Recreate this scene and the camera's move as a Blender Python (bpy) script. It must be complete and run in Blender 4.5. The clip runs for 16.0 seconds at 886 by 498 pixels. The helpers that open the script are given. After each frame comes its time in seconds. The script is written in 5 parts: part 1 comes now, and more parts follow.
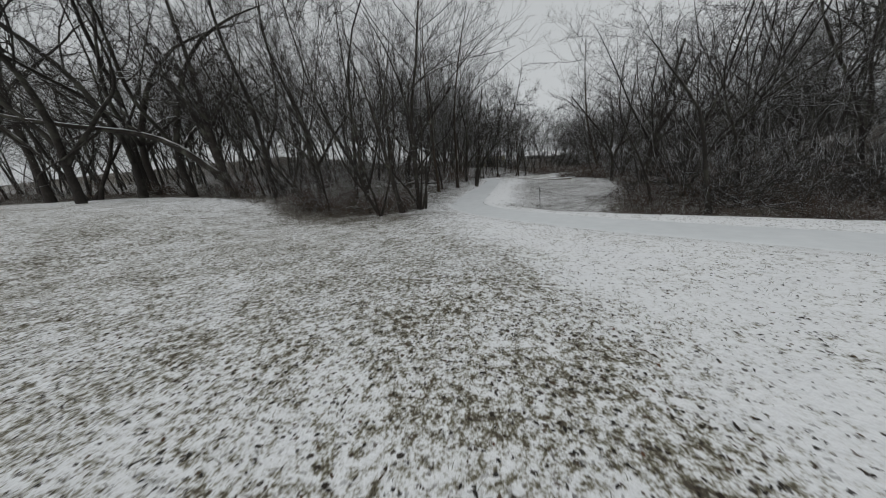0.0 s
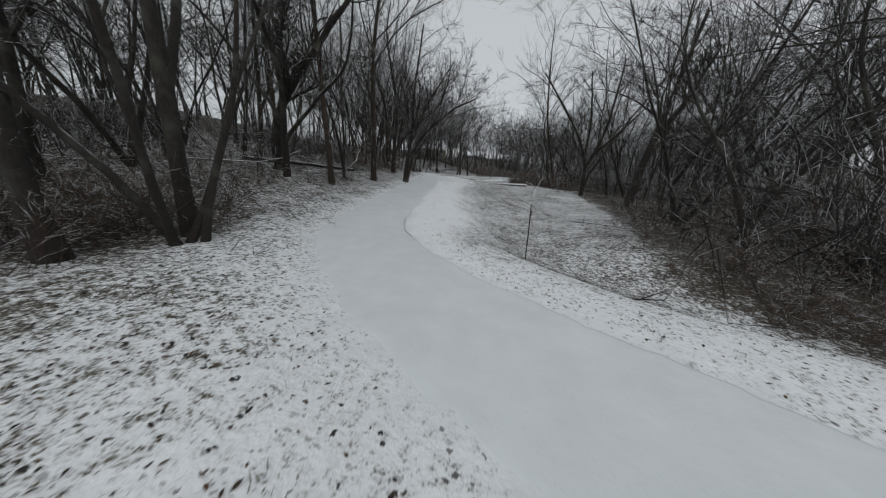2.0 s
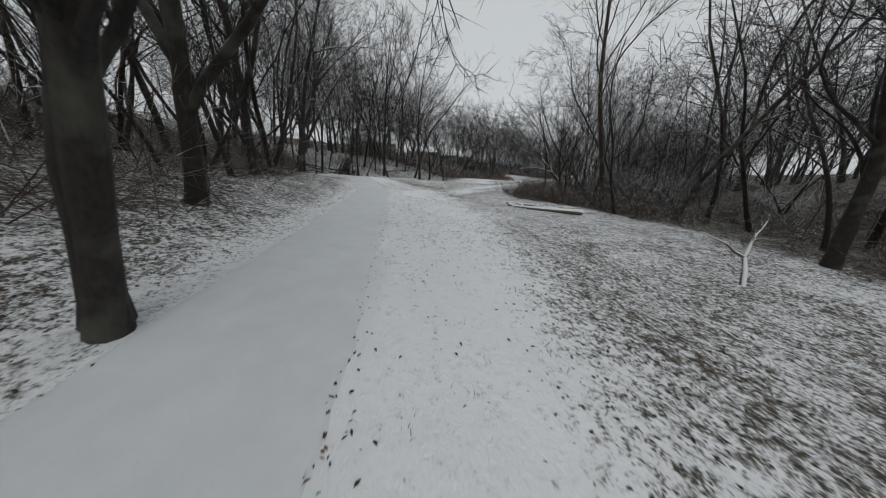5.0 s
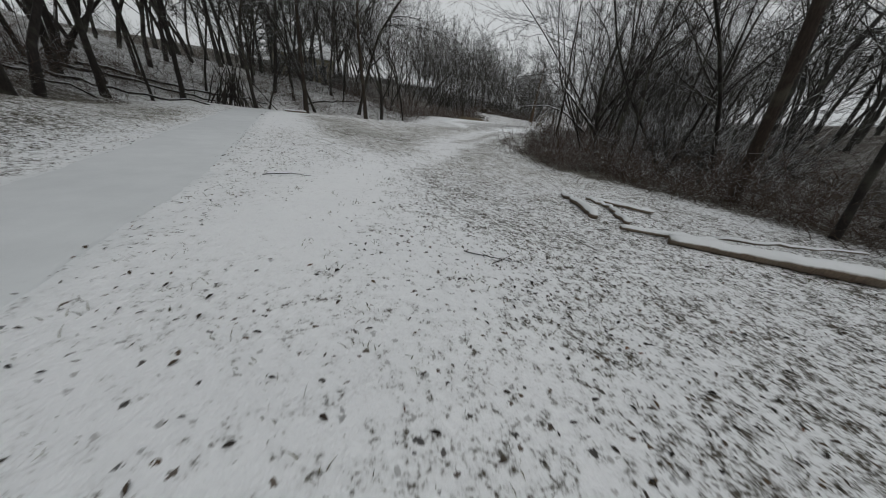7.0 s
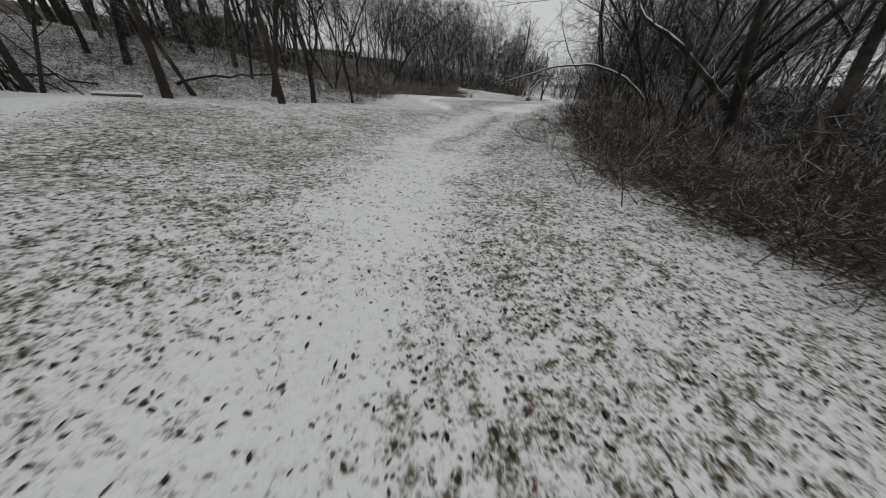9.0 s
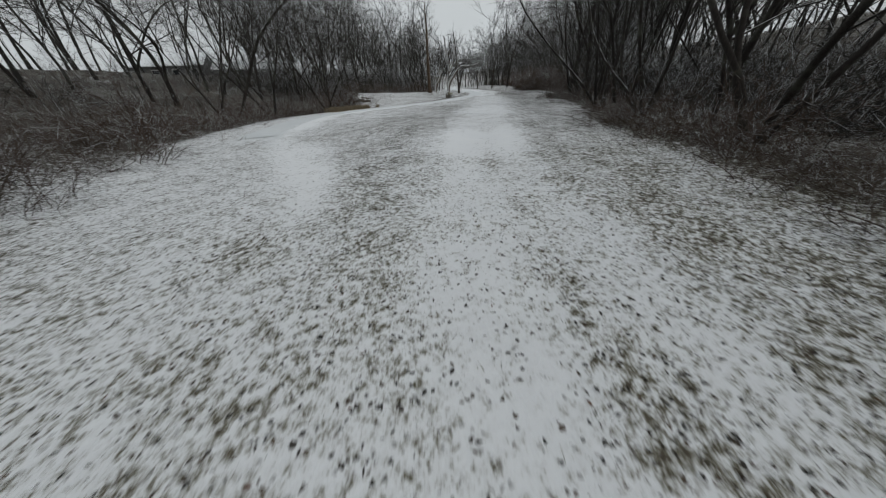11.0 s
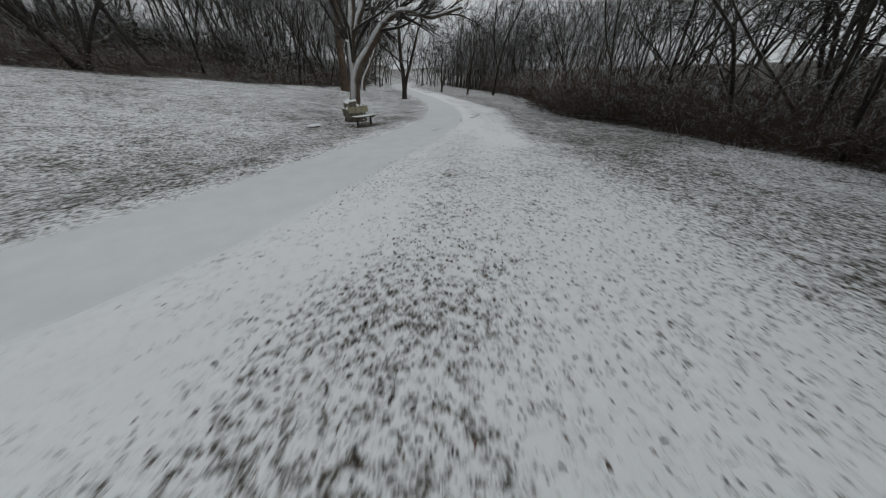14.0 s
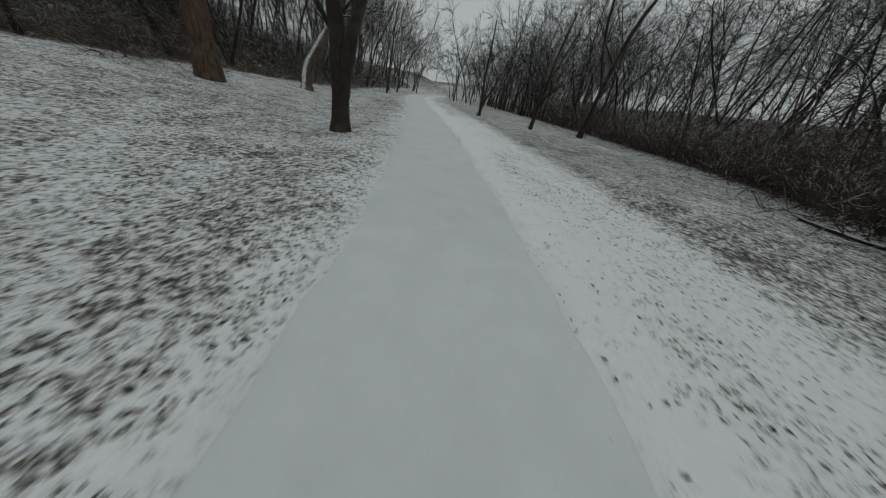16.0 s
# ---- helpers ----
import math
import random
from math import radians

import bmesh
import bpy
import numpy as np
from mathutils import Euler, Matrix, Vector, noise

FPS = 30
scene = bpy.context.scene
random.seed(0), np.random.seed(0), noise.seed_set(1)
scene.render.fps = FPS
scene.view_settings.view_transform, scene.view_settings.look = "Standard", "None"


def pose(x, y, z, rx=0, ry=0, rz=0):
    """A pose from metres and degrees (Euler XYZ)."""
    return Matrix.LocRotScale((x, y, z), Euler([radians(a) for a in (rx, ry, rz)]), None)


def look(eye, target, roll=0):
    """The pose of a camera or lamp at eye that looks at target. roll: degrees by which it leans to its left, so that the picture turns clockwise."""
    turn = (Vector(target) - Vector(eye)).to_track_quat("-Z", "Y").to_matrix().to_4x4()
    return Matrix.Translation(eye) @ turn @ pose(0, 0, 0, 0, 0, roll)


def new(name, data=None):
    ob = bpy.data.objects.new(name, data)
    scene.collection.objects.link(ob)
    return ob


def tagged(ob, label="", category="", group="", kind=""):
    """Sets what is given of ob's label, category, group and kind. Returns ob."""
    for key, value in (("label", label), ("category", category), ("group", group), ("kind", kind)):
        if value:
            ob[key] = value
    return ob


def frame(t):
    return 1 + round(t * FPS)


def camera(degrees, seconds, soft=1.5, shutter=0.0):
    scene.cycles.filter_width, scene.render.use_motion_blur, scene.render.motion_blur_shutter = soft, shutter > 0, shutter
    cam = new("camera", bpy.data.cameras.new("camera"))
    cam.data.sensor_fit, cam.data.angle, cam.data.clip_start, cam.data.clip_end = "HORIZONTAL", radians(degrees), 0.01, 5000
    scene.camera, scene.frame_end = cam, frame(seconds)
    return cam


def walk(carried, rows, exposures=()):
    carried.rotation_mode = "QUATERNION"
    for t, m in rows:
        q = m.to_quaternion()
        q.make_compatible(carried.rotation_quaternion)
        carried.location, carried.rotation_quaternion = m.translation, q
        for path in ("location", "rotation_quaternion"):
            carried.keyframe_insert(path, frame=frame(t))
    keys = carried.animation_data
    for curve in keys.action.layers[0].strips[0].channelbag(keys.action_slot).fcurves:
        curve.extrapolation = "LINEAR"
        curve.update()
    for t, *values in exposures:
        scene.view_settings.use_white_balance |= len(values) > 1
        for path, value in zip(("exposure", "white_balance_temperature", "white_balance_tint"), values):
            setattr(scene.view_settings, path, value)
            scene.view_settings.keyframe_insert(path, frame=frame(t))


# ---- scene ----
cam = camera(117.0, 16.0, 1.1, 0.09)
PATH = [
    (0, (9.979, -5.721, 1.870), (9.255, -3.933, 1.343), -4.1),
    (0.5, (9.286, -3.351, 1.822), (8.769, -1.487, 1.312), -1.9),
    (1, (8.809, -0.956, 1.781), (8.438, 0.936, 1.247), 0.2),
    (1.5, (8.496, 1.545, 1.739), (8.207, 3.442, 1.174), 2.7),
    (2, (8.153, 4.065, 1.551), (7.901, 5.964, 0.978), 3.8),
    (2.5, (7.859, 6.635, 1.600), (7.616, 8.535, 1.025), 4.4),
    (3, (7.467, 9.427, 1.473), (7.233, 11.34, 0.937), 4.7),
    (3.5, (7.115, 12.219, 1.587), (6.891, 14.135, 1.061), 5.4),
    (4, (6.483, 15.132, 1.726), (6.341, 17.055, 1.195), 4.2),
    (4.2, (6.189, 16.329, 1.793), (6.095, 18.25, 1.242), 4.2),
    (5, (5.39, 21.006, 1.926), (5.476, 22.921, 1.355), 3.8),
    (5.6, (5.142, 24.36, 1.934), (5.347, 26.257, 1.337), 4.1),
    (6.3, (5.2, 28.077, 1.894), (5.517, 29.924, 1.195), 5.2),
    (6.5, (5.277, 29.095, 1.886), (5.618, 30.915, 1.131), 5.6),
    (7, (5.548, 31.508, 1.843), (5.929, 33.238, 0.915), 6.6),
    (7.5, (5.978, 33.773, 1.771), (6.366, 35.413, 0.694), 6.8),
    (8, (6.419, 35.854, 1.762), (6.815, 37.457, 0.633), 6.4),
    (8.5, (6.838, 37.967, 1.734), (7.265, 39.581, 0.633), 5.8),
    (9, (7.419, 40.577, 1.492), (7.894, 42.223, 0.461), 4.3),
    (9.3, (7.779, 42.384, 1.338), (8.312, 44.038, 0.348), 3.0),
    (9.5, (8.038, 43.701, 1.285), (8.6, 45.363, 0.324), 1.8),
    (9.8, (8.476, 45.799, 1.270), (9.082, 47.466, 0.345), 0.3),
    (10, (8.896, 47.262, 1.300), (9.571, 48.88, 0.339), -1.1),
    (10.2, (9.428, 48.802, 1.375), (10.135, 50.385, 0.379), -2.4),
    (10.9, (12.057, 54.494, 1.824), (12.88, 55.99, 0.782), -3.8),
    (11.6, (15.79, 60.713, 2.338), (16.721, 62.158, 1.315), -3.1),
    (12.3, (20.538, 67.516, 2.494), (21.544, 68.93, 1.499), -2.9),
    (12.5, (22.065, 69.577, 2.425), (23.08, 70.984, 1.430), -3.4),
    (12.7, (23.64, 71.717, 2.326), (24.684, 73.1, 1.328), -3.3),
    (13, (26.121, 75.038, 2.156), (27.187, 76.394, 1.144), -2.0),
    (13.5, (30.736, 80.676, 1.962), (31.823, 81.993, 0.921), 1.1),
    (14, (35.203, 86.182, 1.720), (36.304, 87.476, 0.664), 3.2),
    (14.5, (39.465, 91.345, 1.476), (40.576, 92.646, 0.439), 4.8),
    (14.9, (42.526, 95.339, 1.344), (43.649, 96.651, 0.336), 7.1),
    (15, (43.257, 96.308, 1.321), (44.372, 97.632, 0.319), 7.5),
    (15.5, (46.727, 100.839, 1.261), (47.828, 102.186, 0.274), 9.7),
    (16, (50.419, 105.464, 1.299), (51.469, 106.85, 0.312), 11.4),
]
EXPOSURES = [(0, -0.18, 6500, 10), (1.5, -0.16, 6320, 10), (3, -0.06, 6350, 8), (4, -0.04, 6400, 9), (7, -0.12, 6500, 10), (8.7, -0.1, 6650, 11), (10, -0.1, 6500, 9),
             (12.5, -0.1, 6350, 8), (13.5, -0.2, 6400, 10), (14.5, -0.4, 6400, 8), (15.5, -0.58, 6450, 6), (16, -0.57, 6450, 5)]
walk(cam, [(t, look(eye, target, roll)) for t, eye, target, roll in PATH], EXPOSURES)

# ---------------------------------------------------------------- light
world = bpy.data.worlds.new("overcast")
scene.world = world
world.use_nodes = True
wn, wl = world.node_tree.nodes, world.node_tree.links
wn.clear()
sky = wn.new("ShaderNodeTexSky")
sky.sky_type = "NISHITA"
sky.sun_disc = False
sky.sun_elevation, sky.sun_rotation = radians(38), radians(200)
sky.dust_density, sky.air_density = 6.0, 1.0
grey = wn.new("ShaderNodeHueSaturation")
grey.inputs["Saturation"].default_value = 0.1
flat = wn.new("ShaderNodeMix")
flat.data_type = "RGBA"
flat.inputs["Factor"].default_value = 0.8
flat.inputs["B"].default_value = (6.4, 6.7, 6.85, 1)
bg = wn.new("ShaderNodeBackground")
bg.inputs["Strength"].default_value = 0.1
wout = wn.new("ShaderNodeOutputWorld")
wl.new(sky.outputs[0], grey.inputs["Color"])
wl.new(grey.outputs[0], flat.inputs["A"])
wl.new(flat.outputs["Result"], bg.inputs["Color"])
wl.new(bg.outputs[0], wout.inputs["Surface"])
sun_data = bpy.data.lights.new("sun", "SUN")
sun_data.energy, sun_data.angle, sun_data.color = 0.5, radians(40), (1.0, 0.97, 0.93)
sun = new("sun", sun_data)
sun.matrix_world = look((0, 0, 60), (0 - 12, 0 + 32, 20))

# ---------------------------------------------------------------- materials
def material(name):
    m = bpy.data.materials.new(name)
    m.use_nodes = True
    nt = m.node_tree
    return m, nt.nodes, nt.links, nt.nodes["Principled BSDF"]


def noise_node(nodes, links, coord, scale, detail=4.0, rough=0.6):
    n = nodes.new("ShaderNodeTexNoise")
    n.inputs["Scale"].default_value, n.inputs["Detail"].default_value, n.inputs["Roughness"].default_value = scale, detail, rough
    links.new(coord, n.inputs["Vector"])
    return n.outputs["Fac"]


def ramp(nodes, links, fac, a, b, ca=(0, 0, 0, 1), cb=(1, 1, 1, 1)):
    r = nodes.new("ShaderNodeValToRGB")
    r.color_ramp.elements[0].position, r.color_ramp.elements[1].position = a, b
    r.color_ramp.elements[0].color, r.color_ramp.elements[1].color = ca, cb
    links.new(fac, r.inputs["Fac"])
    return r.outputs["Color"]


def maths(nodes, links, op, a, b, clamp=False):
    n = nodes.new("ShaderNodeMath")
    n.operation, n.use_clamp = op, clamp
    for k, v in enumerate((a, b)):
        if isinstance(v, (int, float)):
            n.inputs[k].default_value = v
        else:
            links.new(v, n.inputs[k])
    return n.outputs[0]


def mix(nodes, links, fac, a, b):
    n = nodes.new("ShaderNodeMix")
    n.data_type = "RGBA"
    for key, v in (("Factor", fac), ("A", a), ("B", b)):
        if isinstance(v, (tuple, float, int)):
            n.inputs[key].default_value = v
        else:
            links.new(v, n.inputs[key])
    return n.outputs["Result"]


def bump(nodes, links, bsdf, height, strength, distance):
    b = nodes.new("ShaderNodeBump")
    b.inputs["Strength"].default_value, b.inputs["Distance"].default_value = strength, distance
    links.new(height, b.inputs["Height"])
    links.new(b.outputs[0], bsdf.inputs["Normal"])


SNOW = (0.78, 0.80, 0.815, 1)


def snow_on_top(nodes, links, coord, low, high, scale, side=(0, 0, 1)):
    """Where snow lies: on faces that look up, broken up by noise."""
    geo = nodes.new("ShaderNodeNewGeometry")
    dot = nodes.new("ShaderNodeVectorMath")
    dot.operation = "DOT_PRODUCT"
    dot.inputs[1].default_value = side
    links.new(geo.outputs["Normal"], dot.inputs[0])
    n = noise_node(nodes, links, coord, scale, 3.0)
    up = maths(nodes, links, "ADD", dot.outputs["Value"], maths(nodes, links, "MULTIPLY", maths(nodes, links, "SUBTRACT", n, 0.5), 0.9))
    return ramp(nodes, links, up, low, high)


def bark_material(name, dark, light, low=0.62, high=0.85, scale=9.0, side=(0, 0, 1)):
    m, nodes, links, bsdf = material(name)
    tc = nodes.new("ShaderNodeTexCoord")
    mp = nodes.new("ShaderNodeMapping")
    mp.inputs["Scale"].default_value = (1, 1, 0.22)
    links.new(tc.outputs["Object"], mp.inputs["Vector"])
    rough = noise_node(nodes, links, mp.outputs[0], scale * 4, 6.0, 0.7)
    large = noise_node(nodes, links, tc.outputs["Object"], 1.3, 3.0)
    col = mix(nodes, links, ramp(nodes, links, rough, 0.3, 0.7), dark, light)
    lichen = mix(nodes, links, ramp(nodes, links, large, 0.5, 0.8), col, tuple(0.5 * a + 0.5 * b for a, b in zip(light, (0.16, 0.17, 0.13, 1))))
    oi = nodes.new("ShaderNodeObjectInfo")
    hs = nodes.new("ShaderNodeHueSaturation")
    links.new(lichen, hs.inputs["Color"])
    links.new(maths(nodes, links, "ADD", maths(nodes, links, "MULTIPLY", oi.outputs["Random"], 0.5), 0.75), hs.inputs["Value"])
    snow = snow_on_top(nodes, links, tc.outputs["Object"], low, high, 2.5 if side[2] == 1 else 26.0, side)
    links.new(mix(nodes, links, snow, hs.outputs[0], SNOW), bsdf.inputs["Base Color"])
    bsdf.inputs["Roughness"].default_value = 0.9
    bump(nodes, links, bsdf, rough, 0.7, 0.03)
    return m


BARK = bark_material("bark", (0.006, 0.0048, 0.004, 1), (0.030, 0.0235, 0.0185, 1), 0.62, 0.88)
BARK_BROWN = bark_material("bark_brown", (0.012, 0.008, 0.0055, 1), (0.046, 0.031, 0.021, 1), 0.75, 1.0)
BARK_PALE = bark_material("bark_pale", (0.026, 0.018, 0.012, 1), (0.085, 0.058, 0.04, 1), 0.52, 0.95, side=(-0.55, -0.45, 0.68))
BARK_DUSTED = bark_material("bark_dusted", (0.024, 0.017, 0.012, 1), (0.085, 0.060, 0.043, 1), 0.85, 1.4, side=(-0.75, -0.6, 0.15))
BARK_WARM = bark_material("bark_warm", (0.008, 0.0055, 0.004, 1), (0.098, 0.062, 0.039, 1), 0.85, 1.05, 4.0)
TWIG = bark_material("twig", (0.007, 0.0056, 0.0048, 1), (0.027, 0.0215, 0.0185, 1), 0.78, 1.12, 5.0)
# far twigs: distance haze put into the colour as paler bark and extra snow
TWIG_HAZED = bark_material("twig_hazed", (0.013, 0.0118, 0.010, 1), (0.044, 0.040, 0.034, 1), 0.7, 1.12, 5.0)
TWIG_BROWN = bark_material("twig_brown", (0.022, 0.0135, 0.0095, 1), (0.088, 0.055, 0.040, 1), 0.82, 1.15, 5.0)
SNOWY_TWIG = bark_material("snowy_twig", (0.012, 0.010, 0.008, 1), (0.04, 0.033, 0.027, 1), 0.25, 0.5, 5.0)
LOG = bark_material("log_bark", (0.085, 0.062, 0.044, 1), (0.21, 0.155, 0.11, 1), 0.05, 0.35)

# ground: snow over grass and leaves; the mesh tells where the snow is thin and where the paved path runs
GROUND, nodes, links, bsdf = material("snowy_ground")
tc = nodes.new("ShaderNodeTexCoord")
P = tc.outputs["Object"]
cover = nodes.new("ShaderNodeAttribute")
cover.attribute_name = "cover"
olive = nodes.new("ShaderNodeAttribute")
olive.attribute_name = "olive"
paved = nodes.new("ShaderNodeAttribute")
paved.attribute_name = "paved"
n_fine = noise_node(nodes, links, P, 46.0, 3.0, 0.65)
n_mid = noise_node(nodes, links, P, 12.5, 4.0, 0.62)
n_big = noise_node(nodes, links, P, 0.9, 4.0, 0.6)
field = maths(nodes, links, "ADD", maths(nodes, links, "MULTIPLY", n_fine, 0.45), maths(nodes, links, "MULTIPLY", n_mid, 0.55))
n_patch = noise_node(nodes, links, P, 4.0, 3.0, 0.55)
field = maths(nodes, links, "ADD", field, maths(nodes, links, "MULTIPLY", maths(nodes, links, "SUBTRACT", n_big, 0.5), 0.2))
field = maths(nodes, links, "ADD", field, maths(nodes, links, "MULTIPLY", maths(nodes, links, "SUBTRACT", n_patch, 0.5), 0.18))
field = maths(nodes, links, "ADD", field, maths(nodes, links, "MULTIPLY", maths(nodes, links, "SUBTRACT", cover.outputs["Fac"], 0.5), 0.34))
grass_mask = ramp(nodes, links, field, 0.51, 0.6)
dark_mask = ramp(nodes, links, field, 0.59, 0.66)
grass_col = mix(nodes, links, olive.outputs["Fac"], (0.07, 0.062, 0.045, 1), (0.19, 0.175, 0.115, 1))
litter_col = mix(nodes, links, n_mid, (0.02, 0.016, 0.011, 1), (0.075, 0.057, 0.038, 1))
under = mix(nodes, links, dark_mask, grass_col, litter_col)
def leaf_flecks(scale, shift, size, base):
    """Single small leaves lying about; more of them where the snow is thin."""
    wob = nodes.new("ShaderNodeTexNoise")
    wob.inputs["Scale"].default_value, wob.inputs["Detail"].default_value = scale * 1.6, 2.0
    links.new(P, wob.inputs["Vector"])
    mad = nodes.new("ShaderNodeVectorMath")
    mad.operation = "MULTIPLY_ADD"
    mad.inputs[1].default_value = (1.5 / scale,) * 3
    links.new(wob.outputs["Color"], mad.inputs[0])
    off = nodes.new("ShaderNodeVectorMath")
    off.inputs[1].default_value = (shift, shift * 0.7, 0)
    links.new(P, off.inputs[0])
    links.new(off.outputs[0], mad.inputs[2])
    flat_p = nodes.new("ShaderNodeVectorMath")
    flat_p.operation = "MULTIPLY"
    flat_p.inputs[1].default_value = (1, 1, 0)
    links.new(mad.outputs[0], flat_p.inputs[0])
    cell = nodes.new("ShaderNodeTexVoronoi")
    cell.inputs["Scale"].default_value = scale
    links.new(flat_p.outputs[0], cell.inputs["Vector"])
    rgb = nodes.new("ShaderNodeSeparateColor")
    links.new(cell.outputs["Color"], rgb.inputs[0])
    dens = maths(nodes, links, "MULTIPLY", maths(nodes, links, "SUBTRACT", cover.outputs["Fac"], base), 0.95, True)
    dens = maths(nodes, links, "MULTIPLY", dens, maths(nodes, links, "ADD", maths(nodes, links, "MULTIPLY", n_patch, 2.0), -0.1), True)
    here = maths(nodes, links, "GREATER_THAN", dens, rgb.outputs[0])
    shape = ramp(nodes, links, cell.outputs["Distance"], size, size + 0.08, (1, 1, 1, 1), (0, 0, 0, 1))
    tint = nodes.new("ShaderNodeValToRGB")
    tint.color_ramp.elements[0].color, tint.color_ramp.elements[1].color = (0.010, 0.009, 0.007, 1), (0.095, 0.064, 0.04, 1)
    e = tint.color_ramp.elements.new(0.6)
    e.color = (0.035, 0.026, 0.019, 1)
    links.new(rgb.outputs[1], tint.inputs["Fac"])
    buried = maths(nodes, links, "ADD", maths(nodes, links, "MULTIPLY", rgb.outputs[2], 0.6), 0.4)
    return maths(nodes, links, "MULTIPLY", maths(nodes, links, "MULTIPLY", here, shape), buried), tint.outputs[0]


snow_tone = maths(nodes, links, "ADD", maths(nodes, links, "MULTIPLY", n_big, 0.5), maths(nodes, links, "MULTIPLY", n_fine, 0.5))
snow_var = mix(nodes, links, ramp(nodes, links, snow_tone, 0.3, 0.7), (0.79, 0.805, 0.825, 1), (0.89, 0.905, 0.915, 1))
thin_snow = ramp(nodes, links, field, 0.42, 0.54)
snow_var = mix(nodes, links, maths(nodes, links, "MULTIPLY", thin_snow, 0.16), snow_var, grass_col)
col = mix(nodes, links, maths(nodes, links, "MULTIPLY", grass_mask, 0.97), snow_var, under)
for scale, shift, size, base in ((18.5, 3.1, 0.32, 0.27), (26.0, 7.7, 0.34, 0.22)):
    flecks, tint = leaf_flecks(scale, shift, size, base)
    col = mix(nodes, links, flecks, col, tint)
path_n = noise_node(nodes, links, P, 3.0, 5.0, 0.6)
path_col = mix(nodes, links, path_n, (0.62, 0.645, 0.66, 1), (0.70, 0.725, 0.74, 1))
col = mix(nodes, links, paved.outputs["Fac"], col, path_col)
links.new(col, bsdf.inputs["Base Color"])
bsdf.inputs["Roughness"].default_value = 0.85
bsdf.inputs["Specular IOR Level"].default_value = 0.2
h = maths(nodes, links, "SUBTRACT", n_mid, maths(nodes, links, "MULTIPLY", n_fine, 0.4))
h = maths(nodes, links, "MULTIPLY", h, maths(nodes, links, "SUBTRACT", 1.0, maths(nodes, links, "MULTIPLY", paved.outputs["Fac"], 0.85)))
bump(nodes, links, bsdf, h, 0.6, 0.05)

# ---------------------------------------------------------------- plan
PATH_LINE = [(40, -9), (22, -0.5), (15.5, 2.4), (11.5, 4.3), (9.0, 6.0), (6.9, 7.9), (5.25, 10.5), (4.7, 13.5), (4.1, 18.5), (3.85, 22.5), (3.4, 27),
             (2.95, 30.8), (2.4, 34.4), (1.75, 37), (-0.7, 45), (-2.6, 51), (-2.0, 53.6), (0, 55), (4, 55.6), (8.6, 57.6), (10.4, 62), (11.6, 70), (13.8, 78.5),
             (17.3, 84.8), (24, 87.8), (32.5, 89.8), (37.6, 92.8), (43.4, 97.1), (47.4, 101), (51.3, 106.4), (54.2, 111.7), (58.4, 120), (67, 138), (78, 158), (110, 205)]
RIGHT_EDGE = [(40, -16), (24, 2.5), (15.9, 7.3), (14.5, 7.9), (12.7, 10.2), (13.3, 13.3), (15, 19), (15.5, 24), (15.2, 31), (14.6, 36.5), (12.5, 40),
              (11.4, 42.5), (12.6, 47), (16.3, 52), (21, 58), (24.7, 63), (31.3, 69), (36.4, 75.5), (47.8, 82), (53.4, 90.5), (54.6, 95.5), (57.6, 99.8), (65, 104.8),
              (70, 109.5), (75, 116), (80, 125), (84, 133), (93, 153), (129, 203)]
LEFT_EDGE = [(-95, -16), (-52, -4), (-34, 2), (-21, 6.3), (-10, 6.5), (-2.2, 3.7), (0.8, 5.2), (3.2, 6.2), (3.7, 8.5), (2.9, 12), (2, 17), (1.3, 22), (0.6, 28), (-1.5, 36),
             (-4, 44), (-6, 50), (-6.5, 55), (-3, 57.2), (3, 57.6), (6.8, 60), (8.2, 65.5), (8.8, 73), (11, 80.5), (14.8, 87.8), (18.4, 90.6), (23, 93.2), (26, 101),
             (27, 112), (33, 113), (44, 120.5), (53, 129.3), (60, 138), (70, 158), (98, 205)]


def smooth_line(line, steps=6):
    p = np.array(line, float)
    out = []
    for k in range(len(p) - 1):
        a, b, c, d = p[max(k - 1, 0)], p[k], p[k + 1], p[min(k + 2, len(p) - 1)]
        for s in range(steps):
            t = s / steps
            out.append(0.5 * (2 * b + (c - a) * t + (2 * a - 5 * b + 4 * c - d) * t * t + (3 * b - a - 3 * c + d) * t ** 3))
    return np.array(out + [p[-1]])


def side_distance(line, x, y):
    """Signed distance of places from a line: above zero to its left."""
    best = np.full(x.shape, 1e9)
    sign = np.ones(x.shape)
    for (ax, ay), (bx, by) in zip(line[:-1], line[1:]):
        dx, dy = bx - ax, by - ay
        t = np.clip(((x - ax) * dx + (y - ay) * dy) / (dx * dx + dy * dy), 0, 1)
        ex, ey = x - ax - t * dx, y - ay - t * dy
        d = np.hypot(ex, ey)
        near = d < best
        best = np.where(near, d, best)
        sign = np.where(near, np.where(dx * (y - ay) - dy * (x - ax) > 0, 1.0, -1.0), sign)
    return best * sign


PATH_S, LEFT_S, RIGHT_S = smooth_line(PATH_LINE), smooth_line(LEFT_EDGE, 3), smooth_line(RIGHT_EDGE, 3)


def step(a, b, v):
    t = np.clip((v - a) / (b - a), 0, 1)
    return t * t * (3 - 2 * t)


def waves(x, y):
    return (np.sin(x * 0.71 + 1.3 * np.sin(y * 0.37)) * np.sin(y * 0.63 + np.sin(x * 0.41)) * 0.6
            + np.sin(x * 1.9 + y * 0.8 + 2.0) * np.sin(y * 1.7 - x * 0.6) * 0.25)


